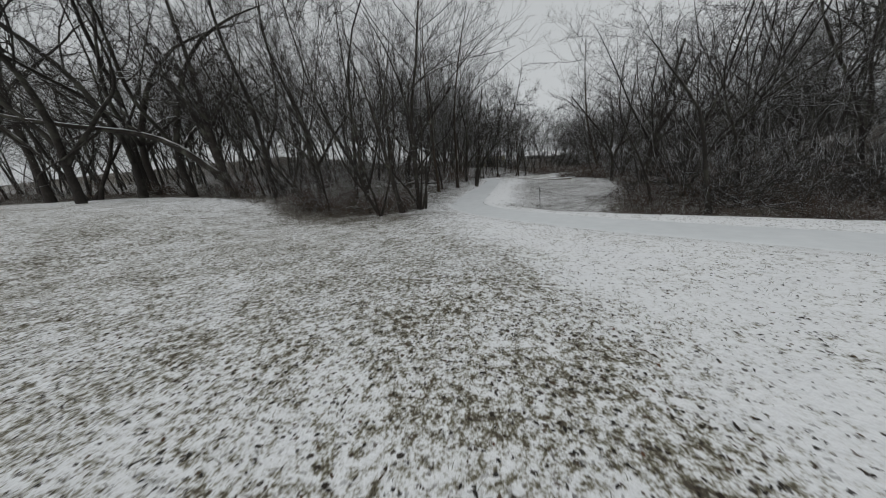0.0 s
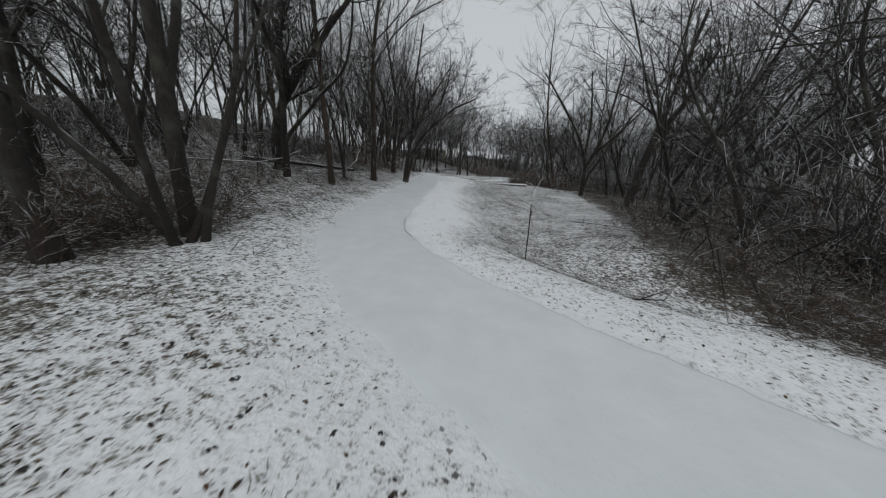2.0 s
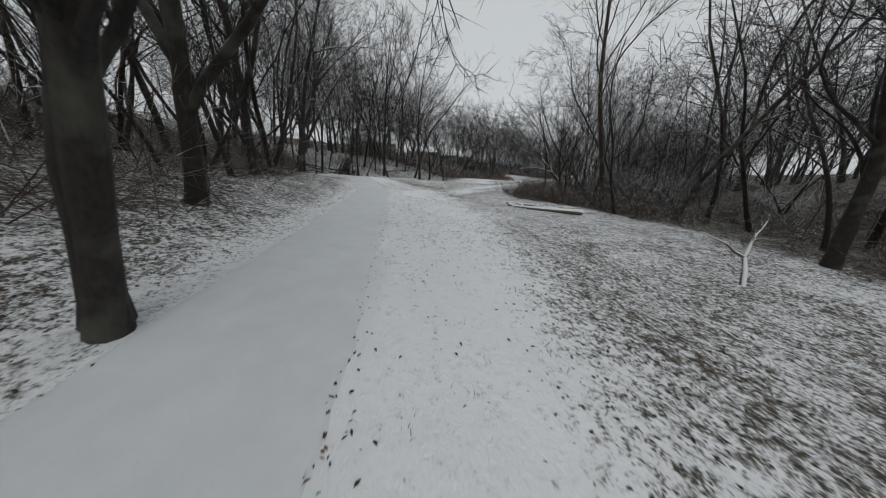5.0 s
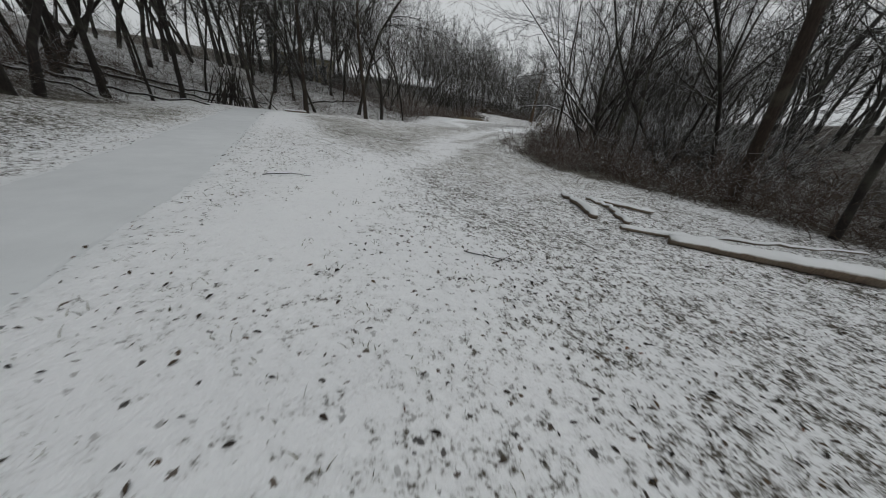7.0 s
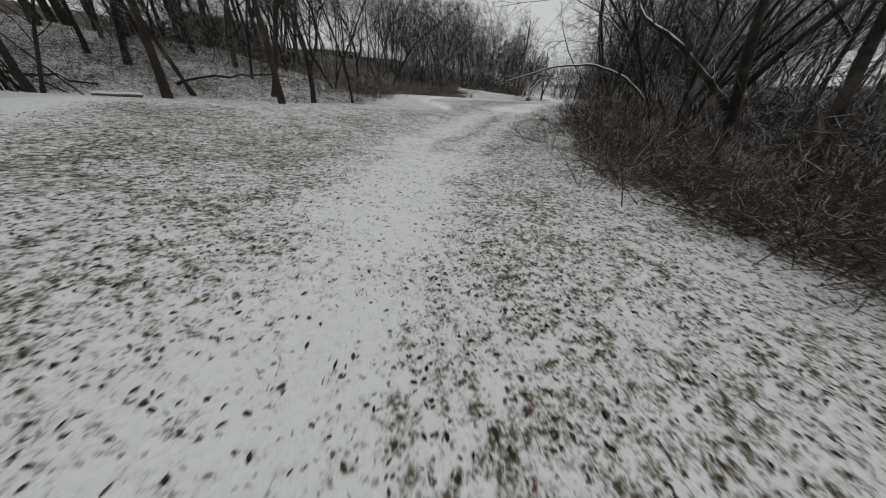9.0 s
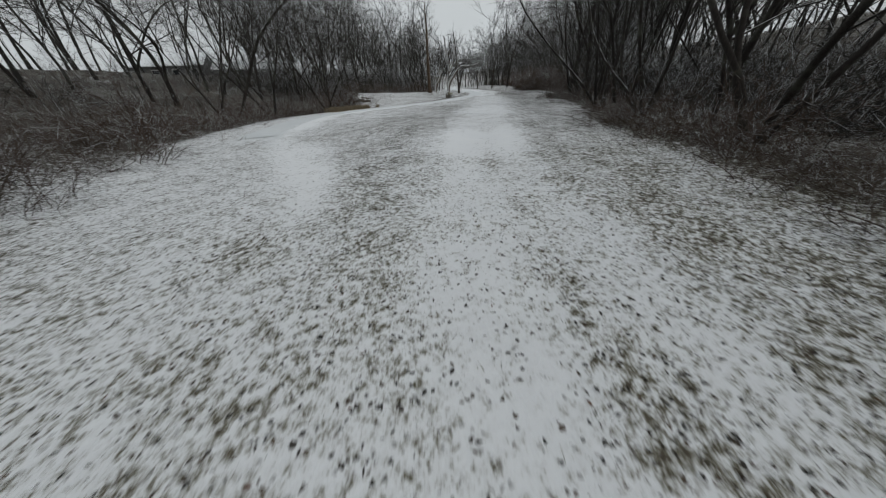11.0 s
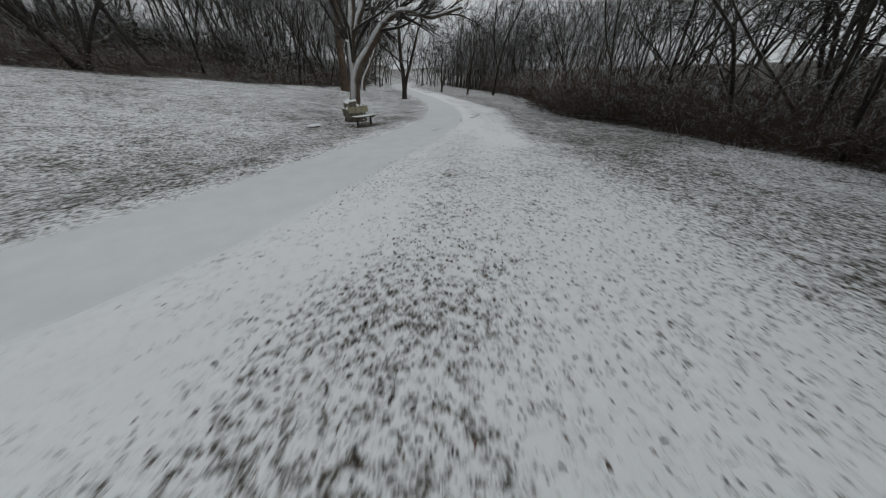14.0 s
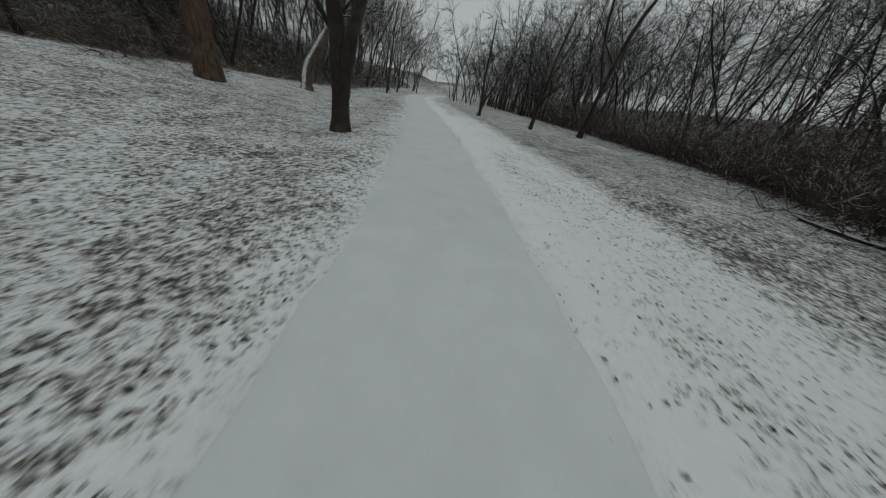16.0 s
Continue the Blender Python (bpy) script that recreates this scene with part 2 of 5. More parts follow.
CROWN = ((-20, 12, 18, 23, 28, 34, 46, 53, 57, 62, 72, 80, 90, 100, 113, 130, 210), (0, 0, 0.12, 0.42, 0.56, 0.64, 0.58, 0.48, 0.2, 0.1, 0.15, 0.05, -0.05, -0.12, -0.08, 0, 0))
VERGE = ((-20, 8, 16, 20, 24, 28, 31, 36, 46, 52, 60, 67, 72, 80, 90, 100, 113, 130, 210), (0, -0.25, -0.5, -0.55, -0.3, 0.1, 0.2, 0.08, 0.05, 0, 0, 0.15, 0.25, 0, -0.08, -0.1, 0, 0.1, 0.1))


def half_width(y):
    """Half the footpath's width: it narrows on the rise."""
    return np.interp(y, (20, 29, 48, 58), (1.0, 0.78, 0.78, 1.0))


def terrain(x, y):
    """Height, distance from the path (left above zero) and how far behind the left and right wood edges a place lies."""
    x, y = np.asarray(x, float), np.asarray(y, float)
    d = side_distance(PATH_S, x, y)
    dl = np.maximum(side_distance(LEFT_S, x, y), 0)
    dr = np.maximum(-side_distance(RIGHT_S, x, y), 0)
    # the path climbs a little, then falls away; the verge on its right lies lower
    z = np.interp(y, *CROWN)
    low = step(1.5, 8.0, -d)
    z = z * (1 - low) + np.interp(y, *VERGE) * low
    early = 1 - step(38, 46, y)
    late = step(84, 96, y)
    z = z + early * np.where(d > 0, np.clip(0.2 * (d - 1.2), 0, 0.12 + 0.35 * step(8, 15, y)), 0.0)
    z = z - np.where(d < 0, 0.75 * np.exp(-((d + 5.0) / 1.9) ** 2) * (1 - step(15, 22, y)) * step(4, 9, y), 0.0)
    # the meadow at the start rises to the left
    z = z + 1.9 * (1 - np.exp(-0.085 * np.maximum(-1.0 - x, 0))) * (1 - step(7, 16, y))
    # wooded slopes
    steep = 0.11 + 0.21 * step(30, 44, y) - 0.1 * step(64, 76, y) - 0.06 * late
    top = 7.5 + 3 * step(30, 44, y) - 4 * step(64, 80, y)
    z = z + top * (1 - np.exp(-steep * np.maximum(dl - 1.0, 0) / top))
    z = z + late * (0.09 * np.clip(d - 5.0, 0, 30) - 0.2 * step(1.4, 3.5, d))
    z = z - 0.5 * step(1, 10, dr) + 13 * (1 - np.exp(-0.024 * np.maximum(dr - 12, 0)))
    off = step(1.1, 3.0, np.abs(d))
    z = z + 0.05 * waves(x, y) * off + 0.25 * waves(x * 0.3, y * 0.3) * step(0, 8, np.maximum(dl, dr))
    z = z + 0.02 * off * waves(x * 4.1, y * 4.3) + 0.05 * off - 0.02
    return z, d, dl, dr


def height(x, y):
    return float(terrain(np.array([x]), np.array([y]))[0][0])


# ---------------------------------------------------------------- mesh helpers
def mesh_from(name, verts, quads, tris, mat, smooth=True):
    me = bpy.data.meshes.new(name)
    nq, nt = len(quads), len(tris)
    loops = np.concatenate([np.asarray(quads, np.int32).ravel(), np.asarray(tris, np.int32).ravel()])
    starts = np.concatenate([np.arange(nq) * 4, nq * 4 + np.arange(nt) * 3]).astype(np.int32)
    me.vertices.add(len(verts))
    me.loops.add(len(loops))
    me.polygons.add(nq + nt)
    me.vertices.foreach_set("co", np.asarray(verts, np.float32).ravel())
    me.loops.foreach_set("vertex_index", loops)
    me.polygons.foreach_set("loop_start", starts)
    me.polygons.foreach_set("use_smooth", np.full(nq + nt, smooth))
    me.materials.append(mat)
    me.update(calc_edges=True)
    me.validate()
    return me


NO_TRIS = np.zeros((0, 3), int)


def part(name, bm, mat, parent, label=""):
    me = bpy.data.meshes.new(name)
    bm.to_mesh(me)
    bm.free()
    me.materials.append(mat)
    ob = new(name, me)
    ob.parent = parent
    if label:
        tagged(ob, label)
    return ob


def thing(name, x, y, z, turn, label, category, group="", kind=""):
    ob = new(name)
    ob.empty_display_size = 0.2
    ob.matrix_basis = pose(x, y, z, 0, 0, turn)
    return tagged(ob, label, category, group, kind)


class Tubes:
    """Collects tapered tubes, in batches of equal point count and sides."""

    def __init__(self):
        self.v, self.f, self.t, self.n = [], [], [], 0

    def add(self, pts, rad, sides, close=False):
        b, n, _ = pts.shape
        tang = np.gradient(pts, axis=1)
        tang /= np.linalg.norm(tang, axis=2, keepdims=True) + 1e-9
        mean = pts[:, -1] - pts[:, 0]
        ref = np.where(np.abs(mean[:, 2:3]) > 0.7 * np.linalg.norm(mean, axis=1, keepdims=True), [[1.0, 0, 0]], [[0, 0, 1.0]])[:, None]
        u = np.cross(tang, np.broadcast_to(ref, tang.shape))
        u /= np.linalg.norm(u, axis=2, keepdims=True) + 1e-9
        w = np.cross(u, tang)
        a = np.arange(sides) * 2 * np.pi / sides
        ring = pts[:, :, None] + rad[:, :, None, None] * (u[:, :, None] * np.cos(a)[None, None, :, None] + w[:, :, None] * np.sin(a)[None, None, :, None])
        self.v.append(ring.reshape(-1, 3))
        i, j, k = np.meshgrid(np.arange(b), np.arange(n - 1), np.arange(sides), indexing="ij")
        base = self.n + (i * n + j) * sides
        k2 = (k + 1) % sides
        self.f.append(np.stack([base + k, base + k2, base + sides + k2, base + sides + k], -1).reshape(-1, 4))
        self.n += b * n * sides

    def spikes(self, pts, rad):
        """Three-sided shoots that run out to a point."""
        b, n, _ = pts.shape
        if n > 2:
            self.add(pts[:, :-1], rad[:, :-1], 3)
            base = self.n - b * (n - 1) * 3 + (np.arange(b) * (n - 1) + n - 2) * 3
        else:
            way = pts[:, 1] - pts[:, 0]
            u = np.cross(way, [0.31, 0.52, 0.79])
            u /= np.linalg.norm(u, axis=1, keepdims=True) + 1e-9
            w = np.cross(u, way)
            w /= np.linalg.norm(w, axis=1, keepdims=True) + 1e-9
            a = np.arange(3) * 2 * np.pi / 3
            ring = pts[:, :1] + rad[:, :1, None] * (u[:, None] * np.cos(a)[None, :, None] + w[:, None] * np.sin(a)[None, :, None])
            self.v.append(ring.reshape(-1, 3))
            base = self.n + np.arange(b) * 3
            self.n += b * 3
        tip = self.n + np.arange(b)
        self.v.append(pts[:, -1])
        self.n += b
        self.t.append(np.stack([np.stack([base + k, base + (k + 1) % 3, tip], -1) for k in range(3)], 1).reshape(-1, 3))

    def arrays(self):
        return np.concatenate(self.v), np.concatenate(self.f) if self.f else np.zeros((0, 4), int), np.concatenate(self.t) if self.t else np.zeros((0, 3), int)

    def mesh(self, name, mat):
        return mesh_from(name, *self.arrays(), mat)


def grow(rng, start, way, length, radius, n, wiggle, rise, tip=0.25):
    """Polylines that wander in slow bends and turn upwards. All arguments are arrays over the branches."""
    b = len(start)
    pts, d = [start], way / np.linalg.norm(way, axis=1, keepdims=True)
    seg = (length / (n - 1))[:, None]
    swing = rng.normal(0, wiggle * 0.7, (b, 3))
    for _ in range(n - 1):
        swing = 0.55 * swing + rng.normal(0, wiggle * 0.75, (b, 3))
        d = d + swing + np.array([0, 0, rise])
        d /= np.linalg.norm(d, axis=1, keepdims=True)
        pts.append(pts[-1] + d * seg)
    rad = radius[:, None] * (tip + (1 - tip) * (1 - np.linspace(0, 1, n)) ** 0.85)[None]
    return np.stack(pts, 1), rad


def shoots(rng, pts, rad, count, t0, t1, angle, ratio, length, thin):
    """Starts of the branches that leave given ones."""
    b, n, _ = pts.shape
    t = rng.uniform(t0, t1, (b, count)) * (n - 1)
    i = np.minimum(t.astype(int), n - 2)
    f = (t - i)[..., None]
    rows = np.arange(b)[:, None]
    p = pts[rows, i] * (1 - f) + pts[rows, i + 1] * f
    d = pts[rows, i + 1] - pts[rows, i]
    d /= np.linalg.norm(d, axis=2, keepdims=True) + 1e-9
    side = rng.normal(0, 1, d.shape)
    side -= (side * d).sum(2, keepdims=True) * d
    side /= np.linalg.norm(side, axis=2, keepdims=True) + 1e-9
    a = rng.uniform(*angle, (b, count, 1))
    way = d * np.cos(a) + side * np.sin(a)
    le = length[:, None] * rng.uniform(*ratio, (b, count)) * (1.15 - 0.55 * t / (n - 1))
    r = np.minimum(rad[rows, i] * thin, rad[rows, i] * 0.9)
    return p.reshape(-1, 3), way.reshape(-1, 3), le.ravel(), r.ravel()


def bent(line, n):
    """A smooth run of n places through a few given ones."""
    p = np.array(line, float)
    t = np.linspace(0, len(p) - 1, n)
    q = np.stack([np.interp(t, np.arange(len(p)), p[:, k]) for k in range(3)], 1)
    for _ in range(2):
        q[1:-1] = 0.25 * q[:-2] + 0.5 * q[1:-1] + 0.25 * q[2:]
    return q


def tree_tubes(seed, tall, girth, stems=1, lean=(0.0, 0.0), spread=1.0, first=0.3, rich=(6, 5, 2), wig=0.10, near=True, limbs=9, thin=0.0045, fork=0, guide=()):
    """Trunk and crown of a bare tree: stems (free, or through the places of a guide), limbs, branches, twigs and the finest shoots."""
    rng = np.random.default_rng(seed)
    trunk, crown = Tubes(), Tubes()
    n0 = 14 if near else 9
    if guide:
        p0 = np.stack([bent(g, n0) for g in guide]) + rng.normal(0, 0.02, (len(guide), n0, 3)) * np.linspace(0, 1, n0)[None, :, None]
        hs = np.linalg.norm(np.diff(p0, axis=1), axis=2).sum(1)
        r0 = girth * np.linspace(1, 0.72, len(guide))[:, None] * np.linspace(1, 0.2, n0)[None] ** 0.8
    else:
        start = np.zeros((stems, 3))
        start[:, :2] = rng.normal(0, 0.12 * (stems > 1), (stems, 2))
        start[:, 2] = -0.15
        way = np.stack([lean[0] + rng.normal(0, 0.25, stems) * (stems > 1), lean[1] + rng.normal(0, 0.25, stems) * (stems > 1), np.ones(stems)], 1)
        hs = np.full(stems, tall) * rng.uniform(0.8, 1.0, stems)
        p0, r0 = grow(rng, start, way, hs, np.full(stems, girth), n0, wig, 0.03, 0.1)
    r0[p0[:, 0, 2] < 0.3, 0] *= 1.35
    r0 = r0 * (1 + 0.07 * np.sin(np.arange(n0) * 2.3 + seed))
    trunk.add(p0, r0, 10 if near else 6)
    if fork:
        s, w, le, r = shoots(rng, p0, r0, fork, 0.15, 0.45, (0.3, 0.65), (0.6, 0.8), hs, 0.72)
        pf, rf = grow(rng, s, w, le, r, n0, wig * 1.2, 0.06, 0.1)
        trunk.add(pf, rf, 7)
        p0, r0, hs = np.concatenate([p0, pf]), np.concatenate([r0, rf]), np.concatenate([hs, le])
    s, w, le, r = shoots(rng, p0, r0, limbs, first, 0.98, (0.4 * spread, 0.95 * spread), (0.3, 0.6), hs, 0.38)
    p1, r1 = grow(rng, s, w, le, np.maximum(r, thin * 2), 9 if near else 5, 0.15, 0.03, 0.15)
    crown.add(p1, r1, 5 if near else 4)
    s, w, le2, r = shoots(rng, p1, r1, rich[0], 0.12, 1.0, (0.35, 0.9), (0.3, 0.6), le, 0.5)
    p2, r2 = grow(rng, s, w, le2, np.maximum(r, thin * 1.5), 5 if near else 3, 0.16, 0.03, 0.3)
    crown.add(p2, r2, 3)
    s, w, le3, r = shoots(rng, p2, r2, rich[1], 0.1, 1.0, (0.3, 0.85), (0.4, 0.75), le2, 0.6)
    p3, r3 = grow(rng, s, w, np.maximum(le3, 0.3), np.maximum(r, thin * 1.2), 3 if near else 2, 0.2, 0.02, 0.5)
    crown.spikes(p3, r3)
    s, w, le4, r = shoots(rng, p3, r3, rich[2], 0.1, 1.0, (0.3, 0.8), (0.45, 0.85), np.maximum(le3, 0.35), 0.7)
    p4, r4 = grow(rng, s, w, np.maximum(le4, 0.22), np.maximum(r, thin), 2, 0.15, 0.05, 0.5)
    crown.spikes(p4, r4)
    return trunk, crown


def shrub_tubes(seed, tall, stems, wide=0.5, fine=3, kids=7, coarse=0.006, bend=3, wig=0.16):
    rng = np.random.default_rng(seed)
    start = np.zeros((stems, 3))
    start[:, :2] = rng.normal(0, 0.6 * wide, (stems, 2))
    start[:, 2] = -0.08
    out = rng.normal(0, wide, (stems, 3))
    out[:, 2] = 1
    le = tall * rng.uniform(0.5, 1.05, stems)
    p, r = grow(rng, start, out, le, rng.uniform(0.005, 0.012, stems), 6, wig, -0.1, 0.4)
    t = Tubes()
    stem = Tubes()
    stem.add(p, r, 3)
    s, w, l1, r1 = shoots(rng, p, r, kids, 0.15, 1.0, (0.4, 1.2), (0.3, 0.65), le, 0.6)
    p1, r1 = grow(rng, s, w, l1, np.maximum(r1, coarse), bend, 0.2, 0.0, 0.5)
    t.spikes(p1, r1)
    s, w, l2, r2 = shoots(rng, p1, r1, fine, 0.1, 1.0, (0.4, 1.2), (0.4, 0.8), l1, 0.8)
    p2, r2 = grow(rng, s, w, np.maximum(l2, 0.1), np.maximum(r2, coarse), 2, 0.2, 0.0, 0.6)
    t.spikes(p2, r2)
    return stem, t


def both(tubes):
    (a, b, c), (d, e, f) = (t.arrays() for t in tubes)
    return np.concatenate([a, d]), np.concatenate([b, e + len(a)]), np.concatenate([c, f + len(a)])


def joined(name, pieces, mat):
    """One mesh out of arrays (vertices, quads), each laid at x, y, z with a turn and size."""
    vs, fs, ts, n = [], [], [], 0
    for (v, f, t), x, y, z, turn, size in pieces:
        c, s = math.cos(turn) * size, math.sin(turn) * size
        vs.append(np.stack([v[:, 0] * c - v[:, 1] * s + x, v[:, 0] * s + v[:, 1] * c + y, v[:, 2] * size + z], 1))
        fs.append(f + n)
        ts.append(t + n)
        n += len(v)
    return mesh_from(name, np.concatenate(vs), np.concatenate(fs), np.concatenate(ts), mat)


# ---------------------------------------------------------------- ground
def ground_mesh():
    def axis(lo, hi, a, b, fine, coarse):
        left = np.arange(lo, a, coarse)
        right = np.arange(b, hi + coarse, coarse)
        return np.concatenate([left, np.arange(a, b, fine), right])
    xs = np.concatenate([[-900, -500, -300, -200, -130], axis(-90, 130, -14, 76, 0.42, 2.0), [170, 230, 350, 600, 900]])
    ys = np.concatenate([[-700, -350, -150, -80, -50], axis(-30, 210, -12, 134, 0.42, 2.0), [250, 320, 450, 700, 1000]])
    x, y = np.meshgrid(xs, ys, indexing="ij")
    z, d, dl, dr = terrain(x.ravel(), y.ravel())
    nx, ny = x.shape
    i = np.arange(nx * ny).reshape(nx, ny)
    faces = np.stack([i[:-1, :-1], i[1:, :-1], i[1:, 1:], i[:-1, 1:]], -1).reshape(-1, 4)
    me = mesh_from("ground", np.stack([x.ravel(), y.ravel(), z], 1), faces, NO_TRIS, GROUND)
    x, y = x.ravel(), y.ravel()
    ad = np.abs(d)
    wob = 0.12 * waves(x * 1.7, y * 1.7)
    pave = (1 - step(0.85, 1.15, ad / half_width(y) + wob * 0.8)) * (1 - buried(x, y))
    cov = cover_of(x, y, d, dl, dr)
    ol = np.clip(1 - step(0, 8, y) + step(36, 42, y) * (1 - step(56, 66, y)) * 0.8, 0, 1) * (1 - step(0, 2, np.maximum(dl, dr)))
    for name, vals in (("cover", cov), ("olive", ol), ("paved", pave)):
        me.attributes.new(name, "FLOAT", "POINT").data.foreach_set("value", np.asarray(vals, np.float32))
    return me


CLEAN_LINE = smooth_line([(3.5, 12), (4.6, 8.6), (5.6, 6.0), (8.3, 0.6), (10.5, -2.9), (14, -9), (20, -20)])


def buried(x, y):
    """Where leaves and snow hide the path at the foot of the woods."""
    return step(-1.8, -0.6, x) * (1 - step(12, 13, x)) * step(51.5, 53, y) * (1 - step(70, 74, y))


def cover_of(x, y, d, dl, dr):
    """How much grass and leaf shows through the snow: 0 none, 1 most."""
    wood = step(-1.2, 1.6, np.maximum(dl, dr)) * step(0.0, 0.4, np.maximum(dl, dr))
    jag = waves(x * 1.3, y * 1.3)
    cov = 0.47 + 0.07 * waves(x * 0.5, y * 0.5)
    late = step(62, 72, y)
    # the verge: leaves come close on the left, clean snow lies on the right
    left = 1 - step(0.6, 1.05, d + 0.2 * jag)
    wide = step(9, 13, y)
    wide = wide + 0.8 * step(23, 29, y) * (1 - step(38, 44, y))
    right = 1 - step(1.1 + 1.2 * wide, 1.7 + 1.6 * wide, -d + 0.4 * jag)
    bend = step(72, 76, y) * (1 - step(89, 92, y))
    right_late = 1 - step(1.5 + 0.5 * bend, 2.4 + 0.7 * bend, -d + 0.4 * jag)
    mid = step(23, 28, y) * (1 - step(40, 46, y))
    cov = cov - 0.31 * (1 - buried(x, y)) * np.where(d > 0, left, right * (1 - late) * (1 - 0.55 * mid) + right_late * late * (0.5 + 0.5 * np.maximum(step(94, 99, y), bend)))
    # snow blown clean where the paths meet
    clean = step(-0.4, 1.2, side_distance(CLEAN_LINE, x, y) + 0.5 * jag) * (1 - step(7, 11, y))
    cov = cov * (1 - clean) + 0.35 * clean
    # open grass at the start and in the meadow
    cov = cov + 0.14 * (1 - step(-2, 7, y)) * (1 - clean)
    cov = cov + 0.2 * (1 - step(44, 50, y)) * step(9, 11, y) * step(1.2, 2.0, d)
    cov = cov + 0.3 * np.exp(-((x - 0.2) / 3.6) ** 2 - ((y - 4.6) / 1.7) ** 2) + 0.16 * np.exp(-((x - 3.6) / 1.6) ** 2 - ((y - 5.6) / 2.4) ** 2)
    lane = side_distance(TRACKS[0][0], x, y)
    meadow = step(36, 43, y) * (1 - step(62, 72, y))
    cov = cov + meadow * (0.07 * step(0.3, 1.0, -lane) + 0.10 * step(0.9, 2.0, lane) * step(38, 46, y) * step(1.5, 3, -d) + 0.06 * step(4, 8, lane) * step(2.5, 5, -d))
    cov = cov + (0.15 - 0.1 * step(27, 34, y)) * step(3.0, 4.4, -d) * (1 - step(70, 80, y))
    cov = cov + 0.02 * step(60, 68, y) * (1 - step(92, 97, y)) * step(-1, 0, -d)
    cov = cov + step(86, 92, y) * np.where(d > 0, 0.11 * step(1.2, 2.4, d) + 0.04 * step(1.0, 1.6, d) * (1 - step(2.4, 5.0, d)) + 0.05 * waves(x * 0.9, y * 0.4) * step(1.0, 2.0, d), 0.18 * step(3.2, 4.4, -d))
    far_lane = side_distance(TRACKS[2][0], x, y)
    span = step(66, 72, y) * (1 - step(89, 95, y))
    cov = cov + span * (0.12 * step(2.0, 3.0, -far_lane) + 0.02 * step(1.6, 2.6, far_lane) * step(1.2, 1.8, -d))
    cov = cov + 0.03 * step(66, 70, y) * (1 - step(84, 90, y)) * step(1.5, 2.4, far_lane) * (1 - step(3.6, 8.0, far_lane))
    # denser leaf cover under the bench, painting its dark shadow into the ground
    cov = cov + 0.4 * np.exp(-((x - 41.15) ** 2 + (y - 99.2) ** 2) / 0.5)
    # wheel tracks over the grass
    for line, w in TRACKS:
        t = np.abs(side_distance(line, x, y))
        cov = cov - (0.2 if w < 1 else 0.17 + 0.09 * (1 - step(72, 80, y))) * (1 - step(0.25 * w, 1.15 * w, t + 0.35 * jag + 0.25 * waves(x * 3.7, y * 3.9)))
    cov = cov * (1 - wood) + wood * (0.92 - 0.17 * step(8, 12, y) * (1 - step(30, 36, y)) * (d > 0) - 0.26 * step(42, 50, y) * (1 - step(66, 74, y)) * (d > 0) + 0.12 * waves(x * 0.6, y * 0.6))
    return np.clip(cov, 0, 1)


TRACKS = [(smooth_line([(4.4, 34), (5.1, 36.6), (5.7, 38.7), (6.4, 40.3), (7.1, 41.9), (8.0, 45.4), (8.9, 48.6), (11.6, 53), (15.4, 59.5), (19.5, 65.5)]), 0.8),
          (smooth_line([(9.2, 46), (10.2, 48.3), (11.2, 49.8), (14.4, 54.7), (17.5, 60), (21.5, 65)]), 0.7),
          (smooth_line([(18.5, 63), (22, 67), (25.2, 71), (30.2, 77), (34.5, 82), (38.8, 87.3), (43.5, 92.8)]), 2.1),
          (smooth_line([(43.5, 92.8), (47.2, 97), (51, 100.5), (54.6, 106), (58, 113), (63, 124)]), 1.2)]
tagged(new("ground", ground_mesh()), "snow-dusted ground with grass, fallen leaves and a snowed-over paved path", "ground", kind="structure")


PAVED, nodes, links, bsdf = material("snowed_pavement")
tc = nodes.new("ShaderNodeTexCoord")
P = tc.outputs["Object"]
fine_n = noise_node(nodes, links, P, 38.0, 4.0, 0.7)
mid_n = noise_node(nodes, links, P, 2.2, 6.0, 0.62)
big_n = noise_node(nodes, links, P, 0.35, 3.0, 0.5)
tone = maths(nodes, links, "ADD", maths(nodes, links, "MULTIPLY", mid_n, 0.6), maths(nodes, links, "MULTIPLY", big_n, 0.4))
c = mix(nodes, links, ramp(nodes, links, tone, 0.35, 0.65), (0.61, 0.635, 0.65, 1), (0.70, 0.725, 0.74, 1))
c = mix(nodes, links, ramp(nodes, links, fine_n, 0.62, 0.74), c, (0.57, 0.59, 0.605, 1))
links.new(c, bsdf.inputs["Base Color"])
bsdf.inputs["Roughness"].default_value = 0.75
bump(nodes, links, bsdf, maths(nodes, links, "ADD", mid_n, maths(nodes, links, "MULTIPLY", fine_n, 0.3)), 0.35, 0.03)


